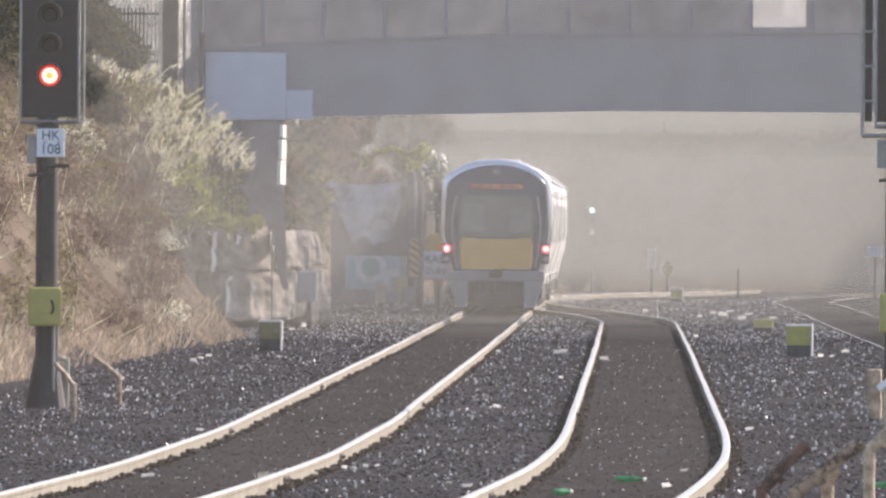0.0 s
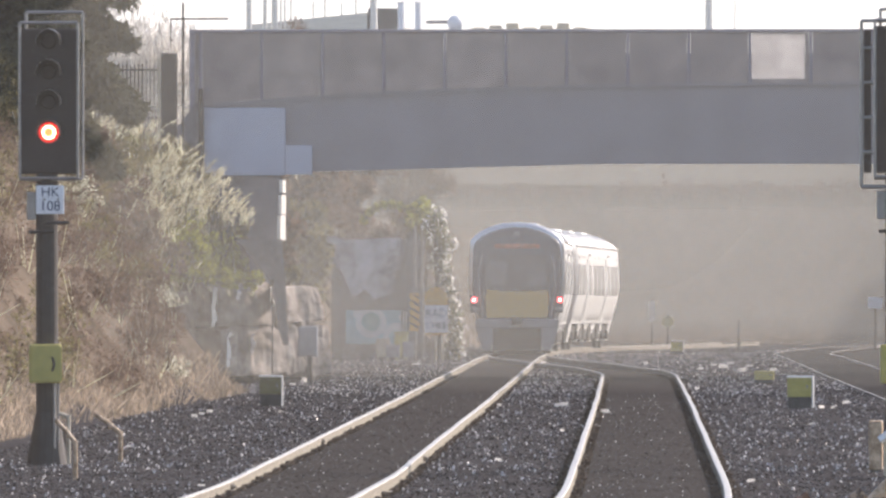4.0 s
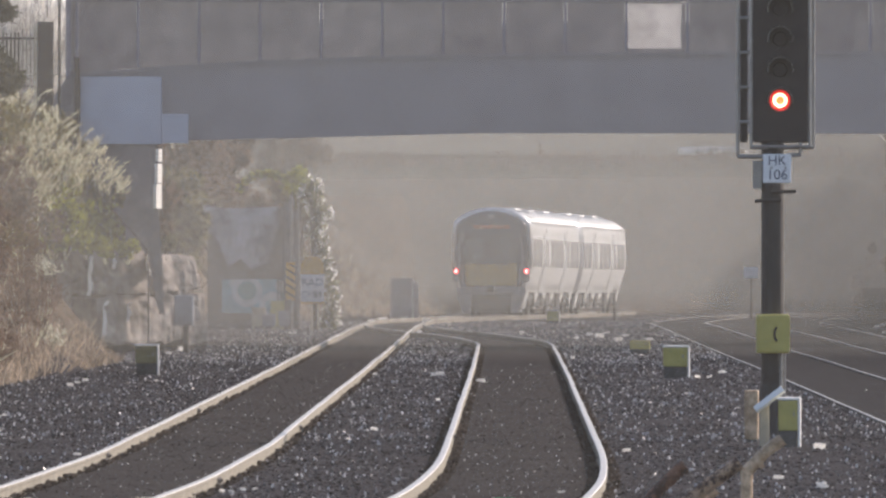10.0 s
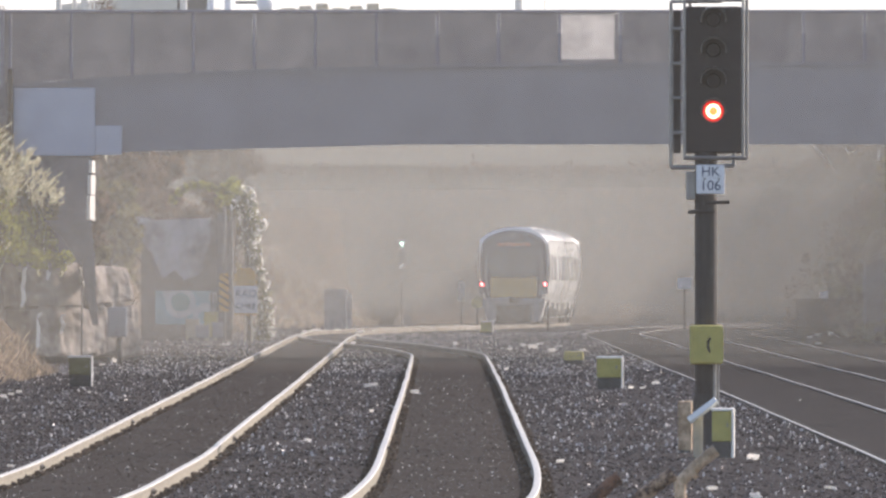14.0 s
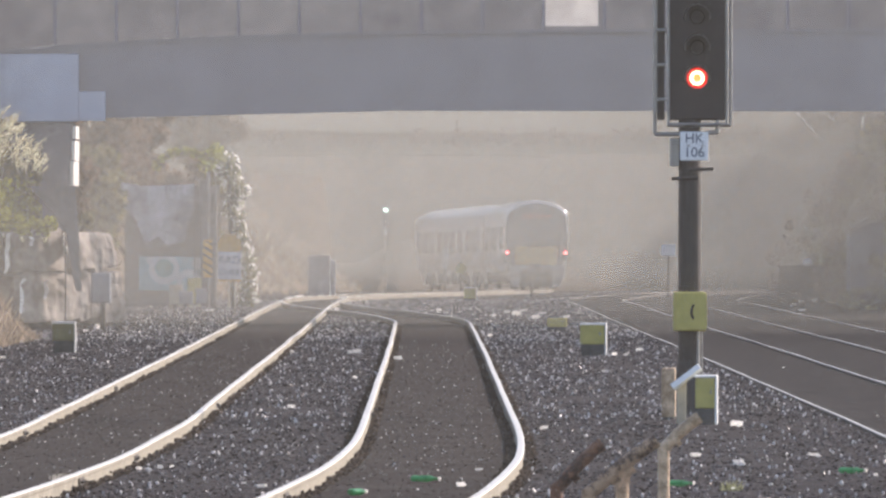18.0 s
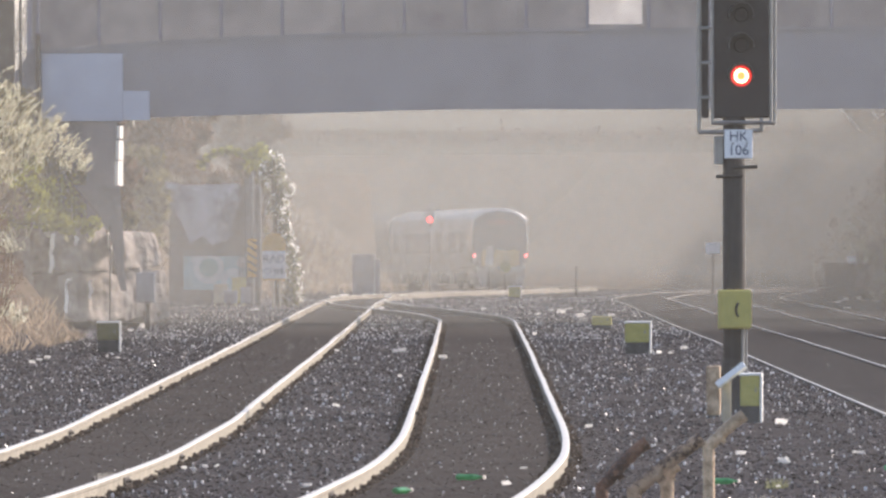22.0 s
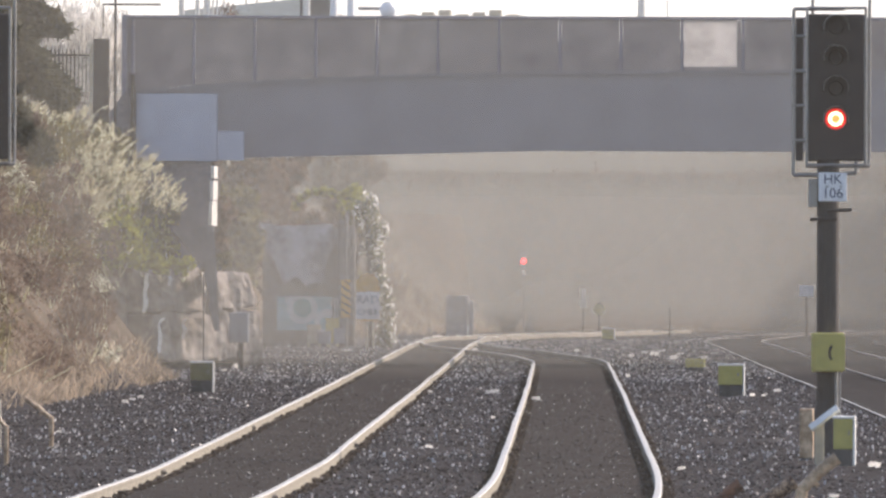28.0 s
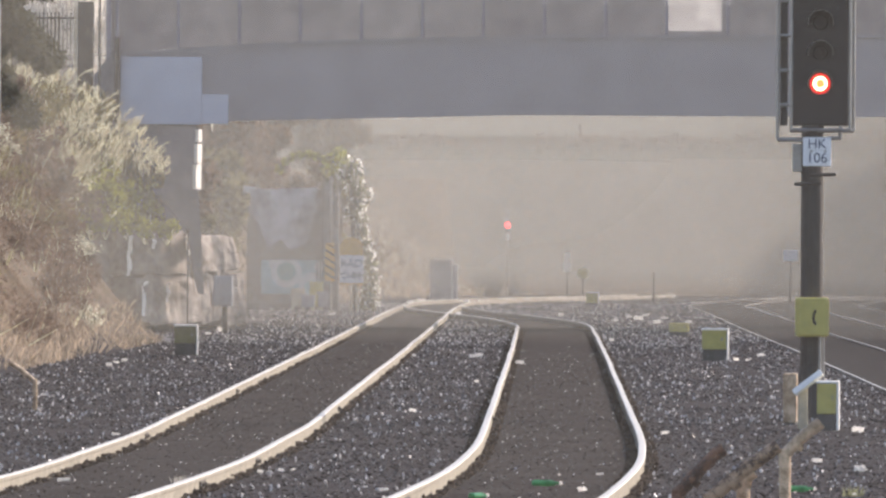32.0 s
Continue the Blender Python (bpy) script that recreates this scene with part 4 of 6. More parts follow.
def bank_plants():
    # brown bramble over the low bank, straw-pale twigs above, green patches
    for d in np.arange(134, 232, 6.0):
        for off in (0.35, 1.1, 1.9, 2.8, 3.8, 5.0):
            x = toe(d) - off + rng.uniform(-0.3, 0.3)
            if d > 208 and off < 1.4:
                continue
            k, w = rng.random(), rng.uniform(0.7, 1.2)
            if d > 186 and x + 0.95 * w > -0.0434 * d:
                continue
            if off < 2.2:
                kind = BROWN if k < 0.84 else (OLIVE if k < 0.97 else DRY)
            else:
                kind = DRY if k < 0.12 else (SHRUB if k < 0.17 else (OLIVE if k < 0.42 else BROWN))
            bush(x, d + rng.uniform(-2, 2), w, rng.uniform(0.7, 1.5), 1900, kind, LABELS[kind.name], size=0.032, slim=2.0 if kind is not SHRUB else 1.3, up=0.5)
    for d in np.arange(186, 224, 3.2):
        for k in range(7):
            w = rng.uniform(0.35, 0.55)
            x = -0.0434 * d - 0.85 * w - 0.42 * k - rng.uniform(0, 0.25)
            kind = BROWN if rng.random() < 0.8 else DRY
            bush(x, d + rng.uniform(-1, 1), w, rng.uniform(0.35, 0.7), 900, kind, LABELS[kind.name], size=0.032, slim=2.0, up=0.4)
    # the feathery sunlit shrubs over the bridge end, and the green under them
    for x, d, z, w, kind in ((-10.5, 226, 5.0, 0.7, OLIVE), (-10.1, 228, 4.6, 0.8, OLIVE), (-9.7, 229, 4.1, 0.7, OLIVE), (-9.2, 230, 3.5, 0.7, OLIVE), (-8.9, 231, 2.95, 0.65, OLIVE), (-10.3, 226, 4.0, 0.9, OLIVE), (-9.9, 227, 3.4, 0.8, SHRUB), (-9.4, 228.6, 2.8, 0.8, SHRUB), (-8.9, 229.4, 2.6, 0.6, SHRUB), (-8.4, 231, 2.4, 0.4, OLIVE), (-10.6, 222, 3.0, 1.0, BROWN), (-10.9, 224, 4.6, 1.0, OLIVE), (-11.2, 222, 5.2, 1.0, OLIVE), (-10.2, 225, 2.9, 0.8, SHRUB), (-9.6, 227.6, 2.5, 0.6, SHRUB), (-9.0, 228.4, 2.5, 0.45, SHRUB), (-11.3, 218, 3.8, 1.1, BROWN), (-11.8, 214, 4.5, 1.2, OLIVE), (-11.2, 212, 2.0, 0.9, BROWN), (-10.9, 206, 1.9, 0.9, BROWN), (-11.4, 207, 3.0, 1.0, BROWN), (-11.6, 215, 5.0, 0.9, BROWN), (-11.2, 219, 4.2, 0.8, BROWN), (-10.9, 221, 3.5, 0.7, BROWN)):
        bush(x, d, w, 1.2, 3000, kind, LABELS[kind.name], size=0.034, slim=1.8 if kind is OLIVE else 1.3, up=0.9, zc=z - 0.9)
    # feathery pale plumes that catch the sun, and the yellow-green growth under them
    for x, z in ((-11.66, 5.5), (-11.17, 5.34), (-10.76, 5.43), (-10.43, 4.7), (-10.64, 4.45), (-10.23, 4.41), (-9.42, 4.46), (-9.25, 4.21), (-8.97, 3.77), (-8.76, 3.65), (-10.67, 3.6), (-10.35, 3.64), (-11.0, 3.84), (-11.49, 4.21), (-10.47, 3.28), (-10.83, 3.03), (-10.91, 2.71), (-12.38, 4.08), (-12.55, 4.24), (-10.11, 4.9), (-9.85, 4.1), (-9.6, 3.75)):
        plume(x, 222.5 + rng.uniform(-0.6, 1.0), z - 0.2, rng.uniform(0.3, 0.5))
    for x, z in ((-9.84, 3.1), (-10.01, 2.6), (-9.92, 2.3), (-9.43, 2.3), (-9.02, 2.2), (-8.53, 2.2), (-10.25, 2.4), (-9.76, 2.8)):
        bush(x, 224.5, 0.34, 0.45, 1500, SHRUB, LABELS["shrub_leaf"], size=0.035, slim=1.3, up=0.5, zc=z - 0.3)
    # grey scrub behind the palisade fence
    for x, z in ((-12.9, 5.2), (-12.3, 5.3), (-11.8, 5.1), (-11.3, 5.2), (-10.9, 4.9), (-10.5, 4.8), (-12.0, 4.5), (-11.4, 4.4)):
        bush(x, 234 + rng.uniform(-1, 1), 0.5, 0.8, 1300, OLIVE if rng.random() < 0.5 else BROWN, "grey winter scrub behind the palisade fence", size=0.04, slim=2.2, up=0.8, zc=z - 0.35)
    # scrub on the bank beyond the bridge
    for d in np.arange(322, 400, 9.0):
        for off in (1.4, 2.8, 4.4):
            x = toe(d) - off + rng.uniform(-0.5, 0.5)
            kind = (DRY, OLIVE, BROWN, BROWN)[int(rng.integers(0, 4))]
            bush(x, d, rng.uniform(0.8, 1.5), rng.uniform(0.4, 1.0), 700, kind, LABELS[kind.name], size=0.07, slim=1.8)


bank_plants()


def grass_strip(name, d0, d1, n, off0, off1, material, label, h=0.35):
    ds = rng.uniform(d0, d1, n)
    v = []
    for d in ds:
        x = toe(d) + rng.uniform(off0, off1)
        z = ground_z(x, d)
        a, l = rng.uniform(0, 6.28), h * rng.uniform(0.4, 1.2)
        lean = rng.normal(size=2) * 0.35 * l
        w = 0.012
        v += [(x - w * math.cos(a), d - w * math.sin(a), z - 0.03), (x + w * math.cos(a), d + w * math.sin(a), z - 0.03), (x + lean[0] * 0.5, d + lean[1] * 0.5, z + l * 0.6), (x + lean[0], d + lean[1], z + l)]
    f = []
    for k in range(n):
        f += [(4 * k, 4 * k + 1, 4 * k + 2), (4 * k, 4 * k + 2, 4 * k + 3)]
    tagged(raw(name, v, f, material), label, "grass", kind="stuff")


grass_strip("dry_grass", 128, 236, 5500, -0.6, 0.2, GRASS, "straw-coloured dry grass along the foot of the bank", 0.26)
grass_strip("dry_grass", 250, 345, 3500, -2.0, 0.3, GRASS, "straw-coloured grass beyond the bridge", 0.4)


grass_strip("dry_grass", 340, 430, 5000, -4.5, 0.3, GRASS, "straw-coloured grass on the far bank in haze", 0.55)


def conifer(x, d, z, h, w):
    t = group("evergreen_tree", pose(x, d, z), "dark evergreen tree standing on top of the bank", "tree", "trees")
    part("trunk", rod((0, 0, -0.3), (0, 0, h * 0.9), 0.16, 0.03, 8), BARK, t)
    cs, rs = [], []
    bm = None
    for k in range(112):
        q = (k + 0.5) / 112
        a = k * 2.4 + rng.uniform(-0.3, 0.3)
        rr = w * min(1.08 - q, 0.55 + 1.7 * q) * rng.uniform(0.6, 1.15)
        z0 = h * (0.03 + 0.97 * q) + rng.uniform(-0.3, 0.3)
        droop = rng.uniform(0.15, 0.5) * rr
        bm = rod((0, 0, z0 + 0.25), (math.cos(a) * rr, math.sin(a) * rr, z0 - droop), 0.03, 0.006, 5, bm)
        for e in (0.3, 0.5, 0.68, 0.84, 0.97):
            cs.append((math.cos(a) * rr * e, math.sin(a) * rr * e, z0 + 0.2 - (droop + 0.2) * e * e))
            rs.append(np.array([1.0, 1.0, 0.65]) * (0.72 - 0.46 * e) * rng.uniform(0.8, 1.3))
    part("limbs", bm, BARK, t)
    leaves("crown", cs, rs, 160000, 0.14, EVER, t, 3.2, -0.25, 0.0)


conifer(-12.4, 208, 4.3, 10.5, 2.6)
conifer(-14.7, 198, 4.0, 10.0, 2.5)


def tree(x, d, h, w, n, label, material, z=None, size=0.12):
    z = ground_z(x, d) if z is None else z
    t = group("bare_tree", pose(x, d, z), label, "tree", "trees")
    bm = rod((0, 0, -0.3), (0.1, 0, h * 0.45), 0.16, 0.1, 8)
    cs, rs = [], []
    for k in range(14):
        a, q = rng.uniform(0, 6.28), rng.uniform(0.35, 1.0)
        c = Vector((math.cos(a) * w * rng.uniform(0.2, 0.85), math.sin(a) * w * rng.uniform(0.2, 0.85), h * q))
        s = Vector((0.1, 0, h * 0.42 * q))
        bm = rod(s, c, 0.06, 0.015, 5, bm)
        for _ in range(2):
            e = c + Vector(rng.normal(size=3) * w * 0.22)
            bm = rod(s.lerp(c, 0.7), e, 0.025, 0.006, 4, bm)
        cs.append(tuple(c))
        rs.append(rng.uniform(0.18, 0.34) * w)
    part("trunk", bm, BARK, t)
    leaves("crown", cs, rs, n, size, material, t, 2.2, 0.3, 0.1)


for x, d, h, w in ((-10.4, 262, 5.0, 1.9), (-9.2, 268, 3.4, 1.3), (-12.5, 300, 3.6, 2.2), (-10.2, 312, 5.8, 2.0), (-9.4, 330, 5.4, 1.8), (-11.6, 350, 4.4, 2.0), (-11.5, 420, 6.0, 2.6), (-8.9, 392, 7.0, 1.7), (-9.6, 408, 9.0, 2.2), (-8.7, 426, 7.8, 1.9)):
    tree(x, d, h, w, 6500, "leafless brown tree on the bank beyond the bridge", BROWN if h > 3.6 else OLIVE)


def far_wood():
    """Leafless wood behind the fence, tall uneven stems and twigs; the haze is in their colour."""
    cs, rs = [], []
    for k in range(620):
        x = rng.uniform(-30, -18.4)
        tall = 13.2 + 1.8 * noise.noise((x * 0.5, 2.0, 6.0)) - 0.5 * max(0.0, x + 20.5)
        z = rng.uniform(3.0, tall)
        cs.append((x, 440 + rng.uniform(-4, 4), z))
        rs.append((0.6, 0.8, rng.uniform(0.8, 1.5)))
    tagged(leaves("far_wood", cs, rs, 50000, 0.26, HAZETWIG, None, 3.4, 1.6, 0.0), "leafless wood behind the fence, haze put into its pale colour", "woodland", kind="stuff")


far_wood()
for x, d, h, w, m in ((-9.8, 297, 5.0, 1.5, OLIVE), (-8.7, 300, 5.1, 1.6, BROWN), (-7.5, 303, 4.8, 1.5, BROWN), (-6.6, 306, 4.2, 1.3, OLIVE), (-10.6, 266, 4.6, 1.2, OLIVE), (-9.5, 258, 4.0, 1.0, OLIVE), (-10.9, 318, 6.2, 1.9, BROWN)):
    tree(x, d, h, w, 5200, "brown winter tree with dry leaves behind the painted wall", m, size=0.085)
for k in range(37):
    d = 286 + k * 8
    shift = max(0.0, at(AX, d) - 0.5) * 0.9 if d < 470 else 4.0
    tree(17.3 + rng.uniform(-0.7, 0.7) + shift, d, (4.3 if d < 370 else 2.0) + rng.uniform(-1.0, 1.2) * (1.0 if d < 370 else 0.5), 2.5 if d < 370 else 2.0, 6500, "dense brown hedge tree shading the tracks", BROWN, size=0.12)
for x, d in ((12.2, 300), (12.8, 288), (13.2, 276), (13.8, 310), (13.0, 330), (12.4, 266), (14.4, 292), (12.2, 342), (14.0, 268), (12.6, 281), (13.0, 262), (14.6, 280), (12.3, 318)):
    bush(x, d, 1.3, 2.2, 1500, BROWN if rng.random() < 0.6 else OLIVE, "shaded scrub on the outer bank", size=0.07, slim=1.8)


def outer_scrub():
    """Low scrub over the steep outer bank."""
    for k in range(64):
        d = 250 + 2.6 * k + rng.uniform(-1, 1)
        edge = max(11.4, at(AX, d) + 14.8)
        x = edge + rng.uniform(0.1, 3.4)
        kind = BROWN if rng.random() < 0.7 else OLIVE
        bush(x, d, rng.uniform(0.6, 1.1), rng.uniform(0.5, 1.1), 700, kind, "low brown scrub on the shaded outer bank", size=0.06, slim=1.8)


outer_scrub()


# ---------------------------------------------------------------- retaining rock wall
def rock_wall():
    w = group("rock_retaining_wall", pose(0, 0, 0), "rough grey quarried rock retaining wall under the bridge end", "retaining wall")
    a0, a1 = Vector((-9.5, 224.6, 0)), Vector((-7.02, 228.2, 0))
    run = a1 - a0
    nrm = Vector((run.y, -run.x, 0)).normalized()
    for k, (t0, t1, z0, z1, out) in enumerate(((0.0, 0.57, 1.13, 2.1, 0.0), (0.575, 0.64, 0.9, 1.95, -0.14), (0.645, 1.0, 1.2, 2.02, -0.04), (0.12, 0.66, 0.05, 1.1, 0.1), (0.665, 0.83, 0.05, 1.17, 0.02), (0.835, 1.06, 0.0, 1.18, 0.05), (-0.3, -0.005, 0.0, 1.9, -0.25))):
        bm = bmesh.new()
        bmesh.ops.create_cube(bm, size=1.0)
        bmesh.ops.subdivide_edges(bm, edges=bm.edges[:], cuts=15, use_grid_fill=True)
        for v in bm.verts:
            u, q, h = v.co.x + 0.5, v.co.y + 0.5, v.co.z + 0.5
            p = a0 + run * (t0 + (t1 - t0) * u) + nrm * (out - q * 0.9 - 0.17 * h * (1 - q))
            p.z = z0 + (z1 - z0) * h
            along = (t0 + (t1 - t0) * u) * 3.4
            # drill-cleft flutes run down the face, with a coarse broken surface over them
            flute = (0.045 + 0.2 * max(0.0, 1 - abs(along - 0.35) * 1.6)) * noise.noise((along * 3.6, k * 5.0, p.z * 0.35)) + 0.045 * noise.noise((along * 9.0, k * 3.0, p.z * 0.9))
            rough = 0.05 * noise.noise((along * 2.2, p.z * 2.4, k + 0.5)) + 0.04 * noise.noise((along * 7.0, p.z * 6.0, k + 3.5))
            edge = -0.045 * (max(0.0, abs(h - 0.5) - 0.44) + max(0.0, abs(u - 0.5) - 0.44)) * 5
            front = 1.0 - q
            v.co = p + nrm * (flute + rough + edge) * front + Vector((0, 0, 0.06 * noise.noise((along * 1.6, k * 2.0, 1.0)) * (h if h > 0.5 else h - 1) * 2))
        bmesh.ops.recalc_face_normals(bm, faces=bm.faces)
        part("rock_block", bm, ROCK, w)
    # white spurs stand proud in place of the sunlit streaks on the rock
    for u, v0, v1, wide in ((29, 405, 476, 0.08), (54, 486, 547, 0.075), (94, 488, 522, 0.05), (70, 402, 428, 0.05), (128, 404, 440, 0.04)):
        x, z1, z0 = (u - 784) / 17957 * 223.8, 2.14 - (v0 - 393) / 17957 * 223.8, 2.14 - (v1 - 393) / 17957 * 223.8
        y = a0.y + (x - a0.x) * run.y / run.x - 0.2
        rings = []
        for k in range(7):
            h = k / 6
            wob = 0.06 * noise.noise((h * 3.5, u * 0.37, 2.0))
            back = 0.62 * h * (z1 - z0)
            wd = wide * (1.0 - 0.35 * abs(h - 0.55)) + wob
            rings.append([(x + wob, y + back - 0.3, z0 + (z1 - z0) * h), (x + wd + wob, y + back - 0.08, z0 + (z1 - z0) * h), (x + wd + wob, y + 0.9, z0 + (z1 - z0) * h), (x + wob, y + 0.9, z0 + (z1 - z0) * h)])
        part("rock_sun_streak", loft(rings), EDGE, w, "white spur standing for a sunlit rock streak")


rock_wall()


# ---------------------------------------------------------------- lineside boxes and posts
def post_box(x, d, w, h, label, cap=True, plinth=0.35, depth=0.35, paint=YELLOW):
    """A lineside box on its dark plinth; white lid and side strip stand for sunlit edges."""
    z = ground_z(x, d)
    b = group("lineside_box", pose(x, d, z, 0, 0, math.degrees(math.atan2(-x, d)) - 1.5), label, "equipment box", "lineside boxes")
    part("plinth", box(-w / 2 + 0.01, w / 2 - 0.01, -depth / 2, depth / 2, -0.06, h * plinth, 0.01), CONC, b)
    body = part("body", box(-w / 2, w / 2, -depth / 2 - 0.01, depth / 2, h * plinth, h - 0.03, 0.012), paint, b)
    if cap:
        part("lid", box(-w / 2 - 0.012, w / 2 + 0.03, -depth / 2 - 0.03, depth / 2 + 0.02, h - 0.03, h, 0.008), EDGE, b, "lid coloured white for its sunlit edge")
        part("side_panel", box(w / 2 + 0.003, w / 2 + 0.032, -depth / 2 - 0.02, depth / 2, -0.05, h - 0.032, 0.004), EDGE, b, "white strip standing for the sunlit right edge")
    part("latch", box(w * 0.28, w * 0.34, -depth / 2 - 0.03, -depth / 2 - 0.011, h * 0.62, h * 0.72, 0.004), GALV, body)
    return b


post_box(2.88, 180, 0.43, 0.57, "small yellow lineside box with sunlit pale edges")
post_box(2.75, 220, 0.42, 0.33, "low faded yellow lineside box", cap=False)
post_box(1.26, 322, 0.37, 0.43, "small distant lineside box in the haze", plinth=0.2)
post_box(3.15, 116.2, 0.22, 0.58, "yellow lineside box at the foot of a signal post")
post_box(-6.6, 182.5, 0.39, 0.56, "shaded olive lineside box beside the bank", plinth=0.4, paint=OLIVEP)
post_box(2.82, 120, 0.16, 0.64, "narrow weathered tan lineside box behind the signal post", cap=False, plinth=0.05, paint=PIPE)


def marker_board(x, d):
    """The tilted pale board on its short post."""
    z = ground_z(x, d)
    b = group("tilted_board", pose(x, d, z), "white tilted board on a cream post beside the signal", "sign board")
    part("post", box(-0.06, 0.05, -0.03, 0.03, -0.05, 0.5, 0.008), CREAM, b)
    bm = box(-0.2, 0.2, -0.02, 0.02, -0.055, 0.055, 0.008)
    part("board", bm, EDGE, b, m=pose(0.05, -0.05, 0.55, -55, -37, 0))


marker_board(2.89, 116.6)


def bent_post(x, d, h, arm, rise, r, material, label):
    """A short pipe post with a bent top arm."""
    z = ground_z(x, d)
    b = group("bent_pipe_post", pose(x, d, z), label, "pipe post", "bent pipe posts")
    part("leg", rod((0, 0, -0.1), (0, 0, h), r, seg=12), material, b)
    part("arm", bars([(0, 0, h - 0.03), (arm * 0.5, 0, h + rise * 0.5), (arm, 0, h + rise)], r, 12), material, b)
    part("collar", rod((arm * 0.3, 0, h + rise * 0.3 - 0.03), (arm * 0.42, 0, h + rise * 0.42 - 0.03), r * 1.25, seg=12), material, b)
    part("foot_plate", box(-0.07, 0.07, -0.07, 0.07, -0.06, -0.022, 0.004), material, b)
    part("end_cap", rod((arm - 0.01, 0, h + rise - 0.01), (arm + 0.02, 0, h + rise + 0.012), r * 1.05, seg=12), material, b)


bent_post(0.86, 69, 0.52, 0.29, 0.27, 0.045, RUSTY, "rusty bent pipe post beside the track")
bent_post(1.08, 69, 0.49, 0.44, 0.32, 0.048, RUST, "rusty bent pipe post with flaking paint")
bent_post(1.31, 69.3, 0.58, 0.05, 0.05, 0.046, PIPE, "cream-painted bent pipe post beside the track")
bent_post(1.76, 76.5, 0.63, 0.25, 0.2, 0.045, PIPE, "cream-painted bent pipe post with a pale cap")
bent_post(-6.42, 126, 0.4, -0.33, 0.22, 0.028, PIPE, "thin bent pipe post near the bank")
bent_post(-6.4, 115.5, 0.45, -0.22, 0.22, 0.026, PIPE, "thin bent pipe post beside a signal")
bent_post(-6.99, 124.6, 0.62, -0.2, 0.02, 0.026, CREAM, "cream bent pipe post beside a signal")


def box_on_post(x, d, z0, z1, w, label):
    g = ground_z(x, d)
    b = group("post_cabinet", pose(x, d, g), label, "equipment cabinet")
    part("post", box(-0.02, 0.1, 0.02, 0.14, -0.1, z0 - g, 0.01), POLE, b)
    body = part("body", box(-w / 2, w / 2, -0.14, 0.16, z0 - g, z1 - g, 0.02), CABINET, b)
    part("door", box(-w / 2 + 0.03, w / 2 - 0.03, -0.156, -0.142, z0 - g + 0.03, z1 - g - 0.03, 0.006), CABINET, body)


box_on_post(-7.21, 222, 0.47, 1.13, 0.420, "grey metal cabinet on a dark post")


def mast(name, x, d, z0, z1, r, material, label, category):
    ob = group(name, pose(x, d, z0), label, category, "thin poles")
    part("shaft", rod((0, 0, -0.1), (0, 0, z1 - z0), r, r * 0.8, 10), material, ob)
    part("cap", rod((0, 0, z1 - z0), (0, 0, z1 - z0 + 0.03), r * 1.3, seg=10), material, ob)
    return ob


mast("thin_pole", -7.52, 209, ground_z(-7.5, 209), 2.12, 0.018, POLE, "thin dark pole before the rock wall", "pole")
mast("marker_post", 3.54, 355, ground_z(3.5, 355), 0.70, 0.045, POLE, "dark marker post between the tracks", "post")
b = mast("marker_post", 0.62, 430, ground_z(0.6, 430), 1.30, 0.05, POLE, "short post with a white plate in the haze", "post")
part("white_plate", box(-0.16, 0.16, -0.07, -0.05, 1.05, 1.9, 0.05), EDGE, b, "tall rounded white plate")
b = mast("marker_post", 1.20, 400, ground_z(1.2, 400), 0.76, 0.05, POLE, "post with a yellow disc in the haze", "post")
part("yellow_disc", rod((0, -0.06, 1.0), (0, -0.08, 1.0), 0.22, seg=20), YELLOW, b)
b = mast("marker_post", 7.85, 335, ground_z(7.8, 335), 1.49, 0.05, POLE, "post with a pale blue plate near the bank", "post")
part("pale_plate", box(-0.24, 0.24, -0.08, -0.06, 1.35, 1.72, 0.01), WHITE, b)


